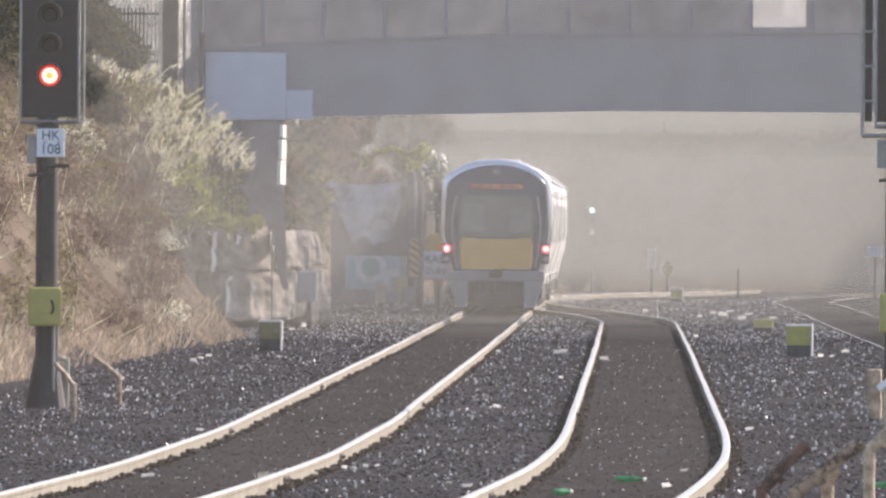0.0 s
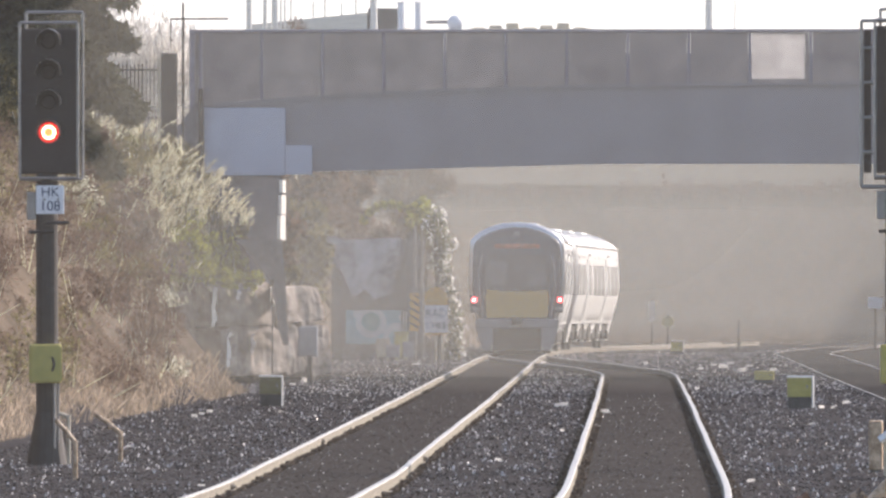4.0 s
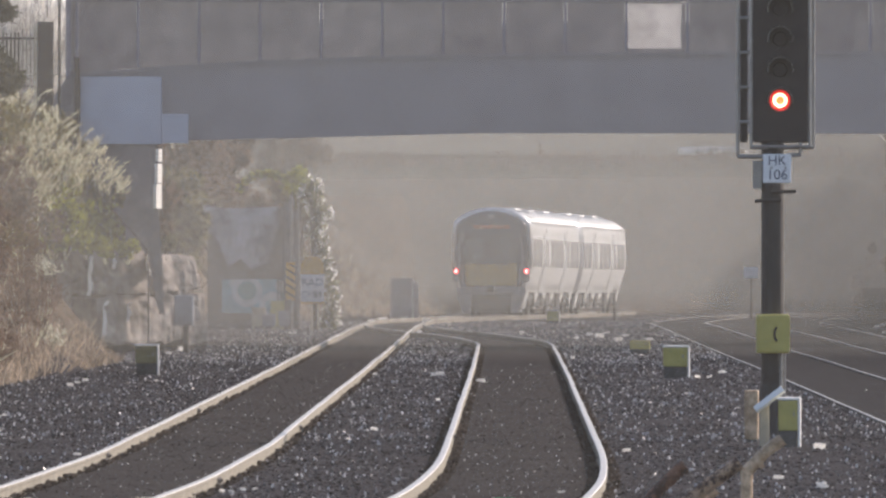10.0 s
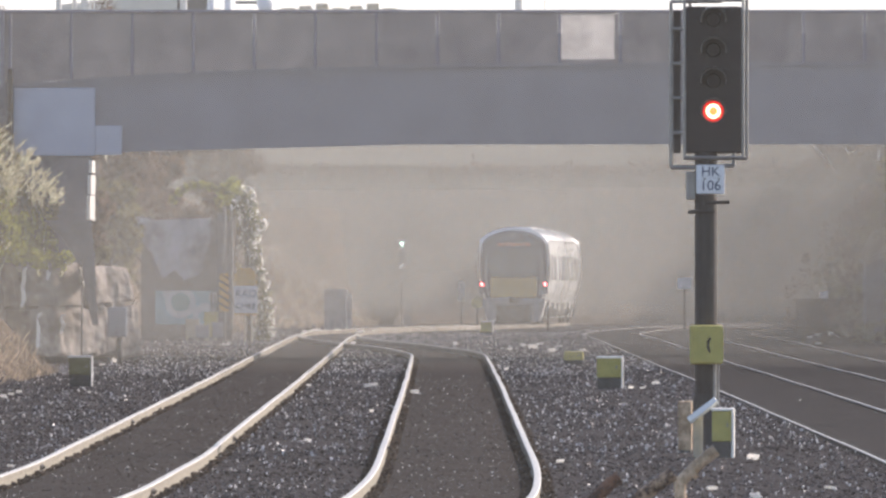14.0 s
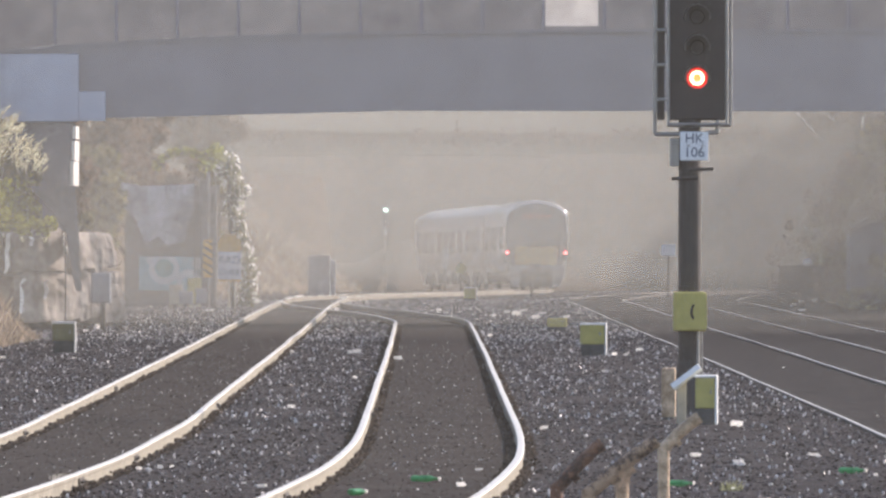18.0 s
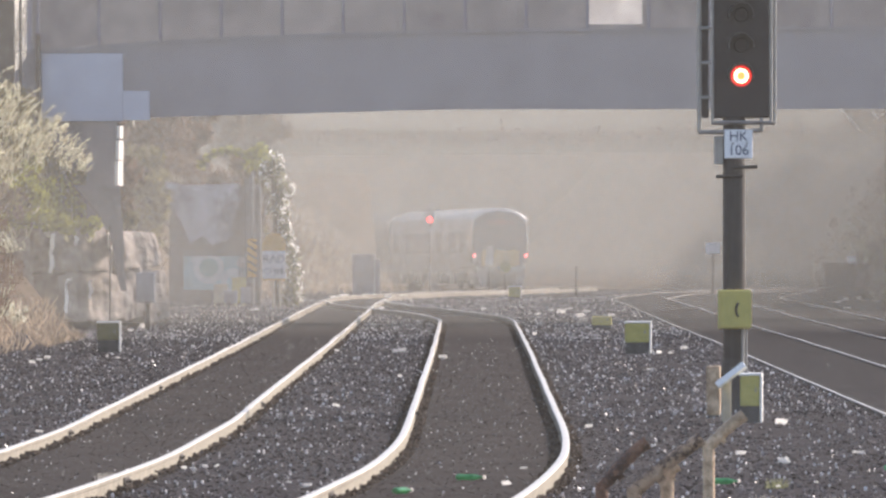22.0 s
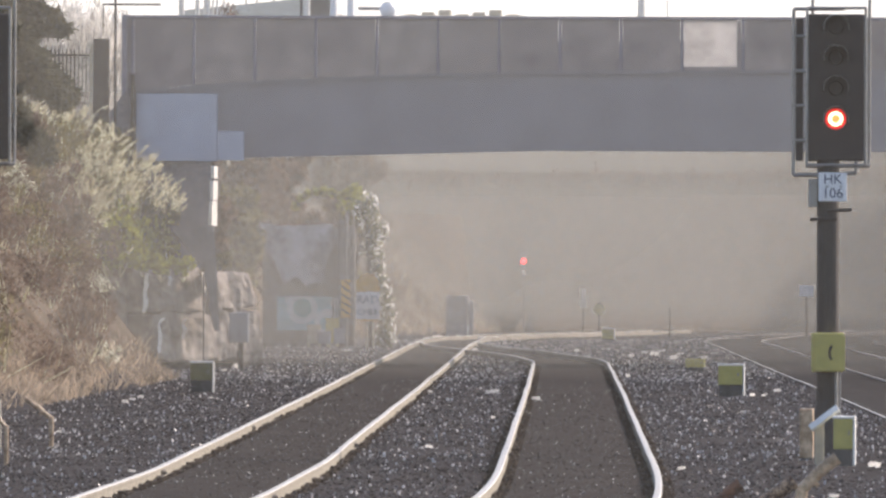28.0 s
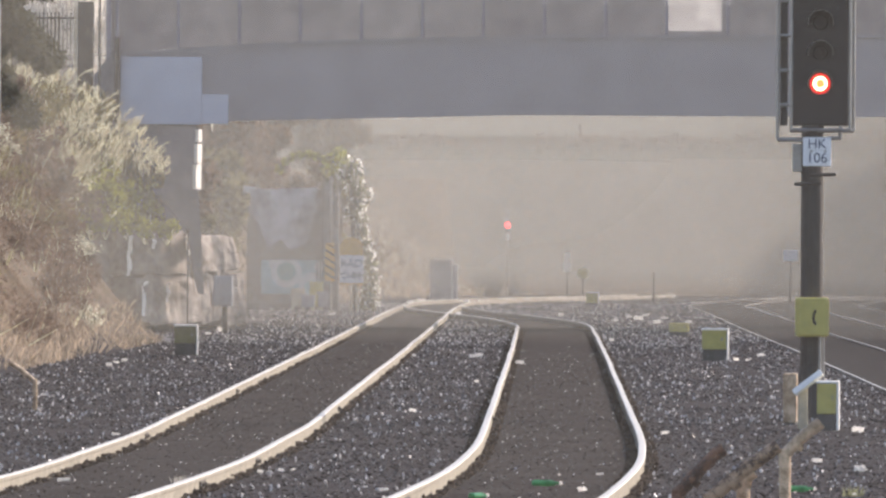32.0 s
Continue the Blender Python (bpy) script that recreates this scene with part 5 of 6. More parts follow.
# ---------------------------------------------------------------- beyond the bridge, at the left
def wall_with_paint():
    w = group("painted_wall", pose(0, 290, 0), "weathered grey wall with faded mural and turquoise graffiti", "wall")
    part("wall", box(-8.75, -6.1, 0, 0.35, -0.4, 3.3, 0.02), WALLG, w)
    pts = [(-8.96, 3.3), (-8.83, 3.42), (-8.31, 3.3), (-6.73, 3.36), (-6.66, 2.97), (-6.89, 2.36), (-7.02, 1.74), (-7.5, 1.58), (-7.79, 1.87), (-8.15, 1.63), (-8.44, 2.36), (-8.72, 2.68)]
    part("mural", loft([[(a, -0.012, b) for a, b in pts], [(a, -0.004, b) for a, b in pts]]), MURAL, w, "faded pale mural")
    part("corner_column", box(-6.58, -6.3, -0.3, -0.02, -0.2, 3.5, 0.03), WALLG, w, "dark corner column")
    part("drain_pipe", rod((-6.14, -0.25, -0.2), (-6.14, -0.25, 3.62), 0.02, seg=10), GALV, w, "pale drain pipe")
    for q in range(5):
        xx = -6.75 + 0.09 * q
        part("pilaster", box(xx, xx + 0.04, -0.03, -0.002, 0.1, 3.32, 0.006), WALLG, w)
    g = part("graffiti", box(-8.33, -6.46, -0.012, -0.004, 0.32, 1.28, 0.003), TURQ, w, "turquoise graffiti")
    for cx, cz, r, m, y in ((-7.61, 0.93, 0.44, TURQL, -0.018), (-7.61, 0.96, 0.27, TURQD, -0.024), (-6.91, 0.57, 0.36, TURQL, -0.018), (-6.91, 0.51, 0.2, TURQ, -0.024), (-7.98, 1.19, 0.14, TURQL, -0.019), (-6.65, 1.09, 0.16, TURQL, -0.02)):
        bm = rod((cx, y, cz), (cx, y + 0.004, cz), r, seg=28)
        for v in bm.verts:
            v.co.z = min(v.co.z, 1.28) if v.co.z > cz else max(v.co.z, 0.30)
        part("painted_swirl", bm, m, g)


wall_with_paint()


def hazard_post():
    x, d = -6.22, 284
    g = ground_z(x, d)
    p = group("striped_marker_post", pose(x, d, g), "post with yellow and black striped board beside the track", "post")
    part("shaft", rod((0, 0.03, -0.1), (0, 0.03, 3.67 - g), 0.045, seg=10), GALV, p)
    zb, zt = 0.72 - g, 1.78 - g
    bd = part("board", box(-0.15, 0.11, -0.04, -0.02, zb, zt, 0.004), ORANGE, p, "yellow board with dark stripes")
    n = 5
    for k in range(n):
        z = zb + (zt - zb) * (k + 0.2) / n
        bm = loft([[(-0.148, -0.044, z + 0.16), (0.108, -0.044, z), (0.108, -0.044, z + 0.07), (-0.148, -0.044, z + 0.23 if k < n - 1 else zt)], [(-0.148, -0.041, z + 0.16), (0.108, -0.041, z), (0.108, -0.041, z + 0.07), (-0.148, -0.041, z + 0.23 if k < n - 1 else zt)]])
        part("stripe", bm, POLE, bd)


hazard_post()


def rad_sign():
    x, d = -5.55, 280
    g = ground_z(x, d)
    s = group("radio_channel_sign", pose(x, d, g), "white radio channel sign under an orange rounded board", "sign")
    z0, z1, z2 = 0.69 - g, 1.45 - g, 1.95 - g
    for sx in (-0.02, 0.16):
        part("post", rod((sx, 0.03, -0.1), (sx, 0.03, z1), 0.03, seg=8), CREAM, s)
    w = 0.32
    b = part("board", box(-w, w, -0.03, 0.0, z0, z1, 0.01), WHITE, s, "white board with dark letters")
    pts = [(-w, z1 + 0.004), (w, z1 + 0.004), (w, z1 + 0.2)] + [(w * math.cos(a), z1 + 0.2 + (z2 - z1 - 0.2) * math.sin(a)) for a in np.linspace(0.3, 2.84, 9)] + [(-w, z1 + 0.2)]
    part("top_board", loft([[(px, -0.03, pz) for px, pz in pts], [(px, 0.0, pz) for px, pz in pts]]), ORANGE, s, "faded orange rounded board")
    part("lower_edge", box(-w, w, -0.028, 0.0, z0 - 0.05, z0 - 0.004, 0.008), ORANGE, s)
    glyphs("RAD", 0.3, pose(0, -0.034, z0 + (z1 - z0) * 0.7, 90), b)
    # the second line's figures cannot be made out: short bars of their size
    glyphs("CH", 0.24, pose(-0.12, -0.034, z0 + 0.2, 90), b)
    for k in range(2, 4):
        part("dark_bar", box(-0.2 + 0.125 * k, -0.115 + 0.125 * k, -0.036, -0.031, z0 + 0.12, z0 + 0.29, 0.004), TRGREY, b)


rad_sign()

for u0, mm, hh, d in ((-7.18, CREAM, 0.6, 286), (-6.68, YELLOW, 0.78, 287), (-6.86, CABINET, 0.42, 285), (-6.44, CABINET, 0.5, 286.4)):
    g = ground_z(u0, d)
    bx = group("relay_box", pose(u0, d, g), "weathered relay box standing before the painted wall", "equipment box", "relay boxes")
    part("body", box(-0.19, 0.19, -0.15, 0.15, 0.1, hh, 0.02), mm, bx)
    part("lid", box(-0.21, 0.21, -0.17, 0.17, hh + 0.002, hh + 0.04, 0.01), mm, bx)
    for sx in (-0.15, 0.15):
        part("leg", box(sx - 0.03, sx + 0.03, -0.1, 0.1, -0.1, 0.1, 0.005), CREAM, bx)


def ivy_pole():
    x, d = -5.58, 288
    g = ground_z(x, d)
    p = group("ivy_covered_pole", pose(x, d, g), "old pole smothered in glossy backlit ivy", "plant")
    part("pole", rod((0, 0, -0.1), (-0.15, 0, 4.03 - g), 0.09, 0.07, 8), BARK, p)
    cs, rs = [], []
    for u, v, r in ((425, 280, 0.3), (418, 295, 0.25), (432, 300, 0.28), (436, 320, 0.3), (446, 330, 0.28), (437, 345, 0.3), (430, 362, 0.28), (440, 375, 0.26), (447, 395, 0.2), (452, 415, 0.2), (456, 435, 0.22), (460, 455, 0.24), (464, 475, 0.26), (462, 495, 0.26), (458, 512, 0.26), (466, 520, 0.22), (455, 530, 0.24)):
        cs.append(((u - 436) / 62.35, rng.uniform(-0.15, 0.15), 2.14 - (v - 393) / 62.35 - g))
        rs.append(r)
    leaves("foliage", cs, rs, 2600, 0.06, IVY, p, 1.1, -0.2, 0.15)
    # white leaves painted in as sparkles over the foliage
    leaves("leaf_glint", cs, [r * 1.1 for r in rs], 560, 0.07, LEAFLIT, p, 1.1, -0.2, 0.85)
    tw = group("overhanging_shrub", pose(-6.98, 292, 3.65), "yellow-green shrub arching over the painted wall", "shrub", "shrubs on the banks")
    cs = [((u - 355) / 61.5, rng.uniform(-0.2, 0.2), (300 - v) / 61.5) for u, v in ((300, 285), (310, 272), (322, 264), (336, 260), (350, 259), (364, 262), (378, 268), (392, 262), (404, 258), (412, 268), (400, 280), (385, 285))]
    leaves("foliage", cs, [0.13] * 8 + [0.24] * 4, 2600, 0.05, SHRUB, tw, 1.4, 0.2, 0.2)
    part("branches", bars([(cs[0][0], 0, cs[0][2] - 0.2)] + [tuple(c) for c in cs[1:9]] + [(0.9, 0, 0.1), (0.6, 0.3, -4.0)], 0.03, 6), BARK, tw)


ivy_pole()


def trackside_cabinet():
    x, d = -3.88, 359
    g = ground_z(x, d)
    c = group("trackside_cabinet", pose(x, d, g), "tall grey trackside cabinet with a sunlit edge", "equipment cabinet")
    part("body", box(-0.45, 0.3, -0.4, 0.4, 0.0, 1.42, 0.02), CABINET, c)
    part("door", box(-0.42, 0.27, -0.43, -0.41, 0.06, 1.36, 0.01), CABINET, c)
    # white panel puts the cabinet's sunlit right edge into colour
    part("side_panel", box(0.303, 0.34, -0.42, 0.42, 0.0, 1.45, 0.01), WHITE, c, "white panel for the sunlit edge")
    part("annex", box(0.35, 0.52, -0.3, 0.3, 0.0, 1.3, 0.02), CABINET, c)
    part("roof", box(-0.48, 0.34, -0.44, 0.44, 1.424, 1.47, 0.015), CABINET, c)
    part("plinth", box(-0.5, 0.55, -0.45, 0.45, -0.1, -0.004, 0.01), CONC, c)


trackside_cabinet()

# distant signal, green and then red
lens_at = {}


def far_signal():
    x, d = -1.98, 445
    g = ground_z(x, d)
    s = group("distant_signal", pose(x, d, g), "distant colour light signal on a thin mast in haze", "railway signal")
    zg, zr = 2.88 - g, 2.41 - g
    part("mast", rod((0, 0.1, -0.1), (0, 0.1, zr - 0.2), 0.04, seg=10), GALV, s)
    part("head", box(-0.17, 0.17, 0.06, 0.3, zr - 0.2, zg + 0.2, 0.03), CABINET, s)
    part("plate", box(-0.1, 0.1, -0.02, 0.0, zr - 0.62, zr - 0.36, 0.01), WHITE, s)
    out = []
    for name, z, m in (("green_lens", zg, GREEN), ("red_lens", zr, TAIL)):
        bm = rod((0, -0.02, 0), (0, -0.06, 0), 0.09 if m is GREEN else 0.14, seg=20)
        ob = part(name, bm, m, s, "lamp lens")
        cap = part("lens_back", rod((0, 0.02, 0), (0, -0.016, 0), 0.11 if m is GREEN else 0.17, seg=20), BLACK, ob)
        lens_at[name] = (0, 0.02, z)
        ob.matrix_basis = pose(0, 0.02, z)
        out.append(ob)
    return out


green_lens, red_lens = far_signal()


# ---------------------------------------------------------------- fence, posts and things above the bridge
def fence():
    f = group("palisade_fence", pose(0, 228, 0), "dark steel palisade fence on top of the bank", "fence")
    z = 5.25
    for k in range(17):
        x = -12.2 + 0.088 * k
        part("pale", box(x, x + 0.034, 0, 0.02, z, z + 1.76, 0.004), GALV if k > 12 else POLE, f)
    for h in (0.52, 1.6):
        part("rail", box(-12.3, -10.65, 0.022, 0.06, z + h, z + h + 0.05, 0.004), POLE, f)
    part("corner_post", box(-10.7, -10.34, -0.1, 0.12, z - 0.7, z + 2.0, 0.02), POLE, f)
    part("side_post", box(-10.78, -10.71, -0.1, 0.0, z - 0.8, z + 1.9, 0.01), CREAM, f)


fence()


def deck_post(x, z1, r, label, d=241.0, material=BUILD):
    m = mast("street_post", x, d, 6.7, z1, r, material, label, "post")
    return m


def above_bridge():
    arm = group("street_lamp", pose(-10.48, 234, 6.1), "thin street post with a level cross arm", "street lamp")
    part("cross_arm", box(-0.3, 1.05, -0.02, 0.02, 2.05, 2.1, 0.004), POLE, arm)
    part("shaft", rod((0, 0, -1.2), (0, 0, 2.45), 0.03, seg=8), POLE, arm)
    part("drop", rod((-0.28, 0, 1.4), (-0.28, 0, 2.08), 0.014, seg=6), POLE, arm)
    for u, zt, r in ((97, 9.9, 0.08), (125, 10.2, 0.06), (142, 10.0, 0.09), (153, 9.9, 0.03), (160, 9.6, 0.03), (318, 10.3, 0.1), (911, 8.85, 0.11), (957, 9.4, 0.02)):
        deck_post((u - 784) / 17957 * 241, zt, r, "pale street post on the bridge deck")
    for u in (366, 396):
        deck_post((u - 784) / 17957 * 240, 8.7, 0.1, "short white post on the bridge deck", 240.0, WHITE)
    bd = group("flat_roofed_building", pose(-17.24, 530, 0.0), "hazy flat-roofed building behind the bridge", "building")
    part("wall", box(-3.070, 3.129, 0, 6, 4.6, 14.75, 0.05), BUILD, bd)
    part("roof", loft([[(-3.129, -0.1, 14.76), (3.129, -0.1, 14.76), (3.129, -0.1, 16.13), (-0.885, -0.1, 15.73), (-3.129, -0.1, 15.49)], [(-3.129, 6, 14.76), (3.129, 6, 14.76), (3.129, 6, 16.13), (-0.885, 6, 15.73), (-3.129, 6, 15.49)]]), BUILD, bd)
    part("stair_tower", box(3.158, 4.723, 0.3, 5, 4.6, 16.37, 0.05), WALLG, bd)
    for u, h in ((-30, 0.5), (10, 0.35), (30, 0.8), (60, 0.3), (85, 1.1), (112, 0.9), (120, 0.6)):
        part("flue", rod((u / 33.9, 1, 15.73), (u / 33.9, 1, 16.37 + h), 0.06, seg=8), BUILD, bd)
    cm = group("street_camera", pose(-4.30, 240, 6.7), "pale dome street camera on an arm", "camera")
    part("stem", rod((0, 0, -0.1), (0, 0, 1.35), 0.05, seg=8), GALV, cm)
    bm = bmesh.new()
    bmesh.ops.create_uvsphere(bm, u_segments=14, v_segments=8, radius=0.2)
    bmesh.ops.translate(bm, vec=(0, 0, 1.52), verts=bm.verts)
    part("dome", bm, WHITE, cm)
    part("arm", rod((-0.7, 0, 1.55), (0, 0, 1.55), 0.04, seg=8), GALV, cm)
    tr = group("parked_trailer", pose(-2.50, 240.2, 6.72), "low covered pale brown trailer parked on the bridge deck", "trailer")
    bm = box(-1.5, 1.5, -0.7, 0.7, 0.45, 1.36, 0.05)
    part("bed", bm, CREAM, tr)
    for k in range(7):
        part("load_bump", box(-1.4 + 0.4 * k, -1.1 + 0.4 * k, -0.4, 0.4, 1.363, 1.4 + 0.05 * (k % 3), 0.03), CREAM, tr)
    for sx in (-1.0, 1.0):
        for sy in (-0.72, 0.6):
            part("wheel", rod((sx, sy, 0.3), (sx, sy + 0.12, 0.3), 0.3, seg=16), TRUNDER, tr)


above_bridge()


def lineside_hut():
    x, d = 10.96, 300
    g = ground_z(x, d)
    h = group("lineside_hut", pose(x, d, g), "small dark lineside hut at the foot of the bank", "hut")
    part("body", box(-0.65, 0.65, -0.5, 0.5, -0.1, 1.0, 0.02), POLE, h)
    part("roof", box(-0.72, 0.72, -0.58, 0.58, 1.004, 1.08, 0.02), POLE, h)
    part("door", box(-0.2, 0.3, -0.53, -0.505, 0.0, 0.85, 0.01), BLACK, h)
    part("dial", rod((0.95, -0.4, 0.62), (0.95, -0.36, 0.62), 0.2, seg=20), GALV, h, "pale round plate beside the hut")
    part("stay", rod((0.95, -0.34, -0.1), (0.95, -0.34, 0.6), 0.03, seg=8), GALV, h)
    part("plate", box(0.06, 0.3, -0.2, 0.0, 1.083, 1.28, 0.01), WHITE, h, "small white plate")


lineside_hut()


def bank_block():
    """A dark concrete block at the foot of the outer bank, and cut branches coloured white for sun glints."""
    p = group("dark_bank_block", pose(12.0, 279, ground_z(12.0, 279)), "dark concrete block at the foot of the bank", "pier")
    body = [[(-0.5, y, -0.2), (0.9, y, -0.2), (0.9, y, 2.05), (0.55, y, 2.3), (0.1, y, 2.34), (-0.5, y, 2.08)] for y in (-0.9, 1.4)]
    part("block_body", loft(body), ABUT, p)
    part("coping", loft([[(x * 1.05, y, z + e) for x, y, z, e in ((-0.55, yy, 2.09, 0.0), (0.1, yy, 2.35, 0.0), (0.1, yy, 2.35, 0.12), (-0.55, yy, 2.09, 0.12))] for yy in (-1.0, 1.5)]), CONC, p)
    part("drain_hole", rod((0.2, -0.92, 0.5), (0.2, -0.86, 0.5), 0.07, seg=12), BLACK, p)
    # added sticks; their white stands for bright glints above the bank
    for pts, r in ((((10.42, 290, 5.48), (10.68, 290, 5.2), (10.98, 290, 4.86)), 0.022), (((11.38, 290, 5.36), (11.52, 290.2, 5.2)), 0.03), (((12.33, 290, 5.0), (12.36, 290, 5.3)), 0.035)):
        b = group("cut_branch", pose(*pts[0]), "added cut branch by the bank trees, white for a sun glint", "branch", "cut branches")
        o = Vector(pts[0])
        part("stick", bars([tuple(Vector(q) - o) for q in pts], r, 6), LITTER, b)
        part("twig", rod(Vector(pts[1]) - o, Vector(pts[1]) - o + Vector((0.5, 0.6, 0.4)), r * 0.6, r * 0.3, 5), PALEWOOD, b)


bank_block()


# ---------------------------------------------------------------- things that move: bird and van
def build_bird():
    b = group("pigeon", pose(-40, 44, 9), "dark pigeon flying low across the tracks", "bird")
    bm = bmesh.new()
    bmesh.ops.create_uvsphere(bm, u_segments=14, v_segments=10, radius=1.0)
    for v in bm.verts:
        y = v.co.y
        k = 1.0 - 0.35 * max(0.0, -y)
        v.co = Vector((v.co.x * 0.06 * k, y * 0.16, v.co.z * 0.065 * k))
    part("body", bm, BIRD, b)
    bm = bmesh.new()
    bmesh.ops.create_uvsphere(bm, u_segments=10, v_segments=8, radius=0.036)
    bmesh.ops.translate(bm, vec=(0, 0.17, 0.03), verts=bm.verts)
    part("head", bm, BIRD, b)
    part("beak", rod((0, 0.19, 0.025), (0, 0.235, 0.015), 0.01, 0.002, 6), BIRD, b)
    part("tail", loft([[(-0.02, -0.12, 0.0), (0.02, -0.12, 0.0), (0.02, -0.12, 0.012), (-0.02, -0.12, 0.012)], [(-0.07, -0.3, 0.0), (0.07, -0.3, 0.0), (0.07, -0.3, 0.006), (-0.07, -0.3, 0.006)]]), BIRD, b)
    ws = []
    for sx in (-1, 1):
        rings = []
        for q in np.linspace(0, 1, 7):
            x = sx * (0.03 + 0.31 * q)
            c = 0.13 * (1 - 0.75 * q ** 1.6)
            y = 0.05 + 0.05 * math.sin(q * 2.2) - 0.1 * q
            rings.append([(x, y + c * 0.5, 0.03), (x, y, 0.042), (x, y - c, 0.03), (x, y, 0.024)])
        ws.append(part("wing", loft(rings), BIRD, b))
    return b, ws


bird, wings = build_bird()


def build_van():
    v = group("van", pose(-30, 600, 6.3), "pale van passing on the far road", "van")
    rings = []
    for x, zb, zt in ((-2.5, 0.4, 1.75), (-2.4, 0.35, 1.9), (1.2, 0.35, 1.9), (1.9, 0.35, 1.2), (2.5, 0.4, 1.0), (2.55, 0.45, 0.8)):
        rings.append([(x, -0.9, zb), (x, -0.9, zt - 0.1), (x, -0.78, zt), (x, 0.78, zt), (x, 0.9, zt - 0.1), (x, 0.9, zb)])
    part("body", loft(rings), WHITE, v)
    # added strip that makes the highlight at the roof's front
    part("roof_glint_strip", loft([[(x, -0.8, z), (x, 0.8, z), (x + 0.02, 0.8, z + 0.05), (x + 0.02, -0.8, z + 0.05)] for x, z in ((0.95, 1.9), (1.2, 1.9), (1.42, 1.7))]), TRRIM, v, "added metal strip for the roof's front highlight")
    part("side_window", box(0.3, 1.2, -0.912, -0.9, 1.15, 1.6, 0.01), TRWIN, v)
    part("windscreen", loft([[(1.27, -0.75, 1.84), (1.27, 0.75, 1.84)], [(1.88, -0.75, 1.24), (1.88, 0.75, 1.24)]], close=False), TRWIN, v)
    for x in (-1.6, 1.6):
        for y in (-0.88, 0.7):
            part("wheel", rod((x, y, 0.33), (x, y + 0.18, 0.33), 0.33, seg=16), TRUNDER, v)
    return v


van = build_van()


# ---------------------------------------------------------------- litter
def litter_mesh(seed, flat):
    """A crumpled sheet of paper or film, one thin layer."""
    bm = bmesh.new()
    bmesh.ops.create_grid(bm, x_segments=9, y_segments=6, size=1.0)
    for v in bm.verts:
        q = Vector((v.co.x + seed, v.co.y, 0.0))
        k = 0.8 + 0.4 * noise.noise(q * 1.3)
        fold = noise.noise(q * 1.9) + 0.5 * noise.noise(q * 4.3)
        v.co = Vector((v.co.x * k, v.co.y * 0.15 + 0.3 * fold, flat * (0.9 * (v.co.y + 1) + 0.35 * fold)))
    me = bpy.data.meshes.new("litter")
    bm.to_mesh(me)
    bm.free()
    me.materials.append(LITTER)
    return me


scraps = [litter_mesh(k * 3.1, f) for k, f in enumerate((0.3, 0.22, 0.42, 0.26))]


def scrap(x, d, w, k=0, rise=1.0):
    ob = new("litter", scraps[k % 4])
    ob.matrix_basis = pose(x, d, ground_z(x, d) + 0.02, rng.uniform(-8, 8), rng.uniform(-8, 8), rng.uniform(-25, 25)) @ Matrix.Diagonal((w * 0.42, w * 0.4, w * 0.45 * rise, 1))
    tagged(ob, "crumpled white paper or plastic litter on the ballast", "litter", "litter")


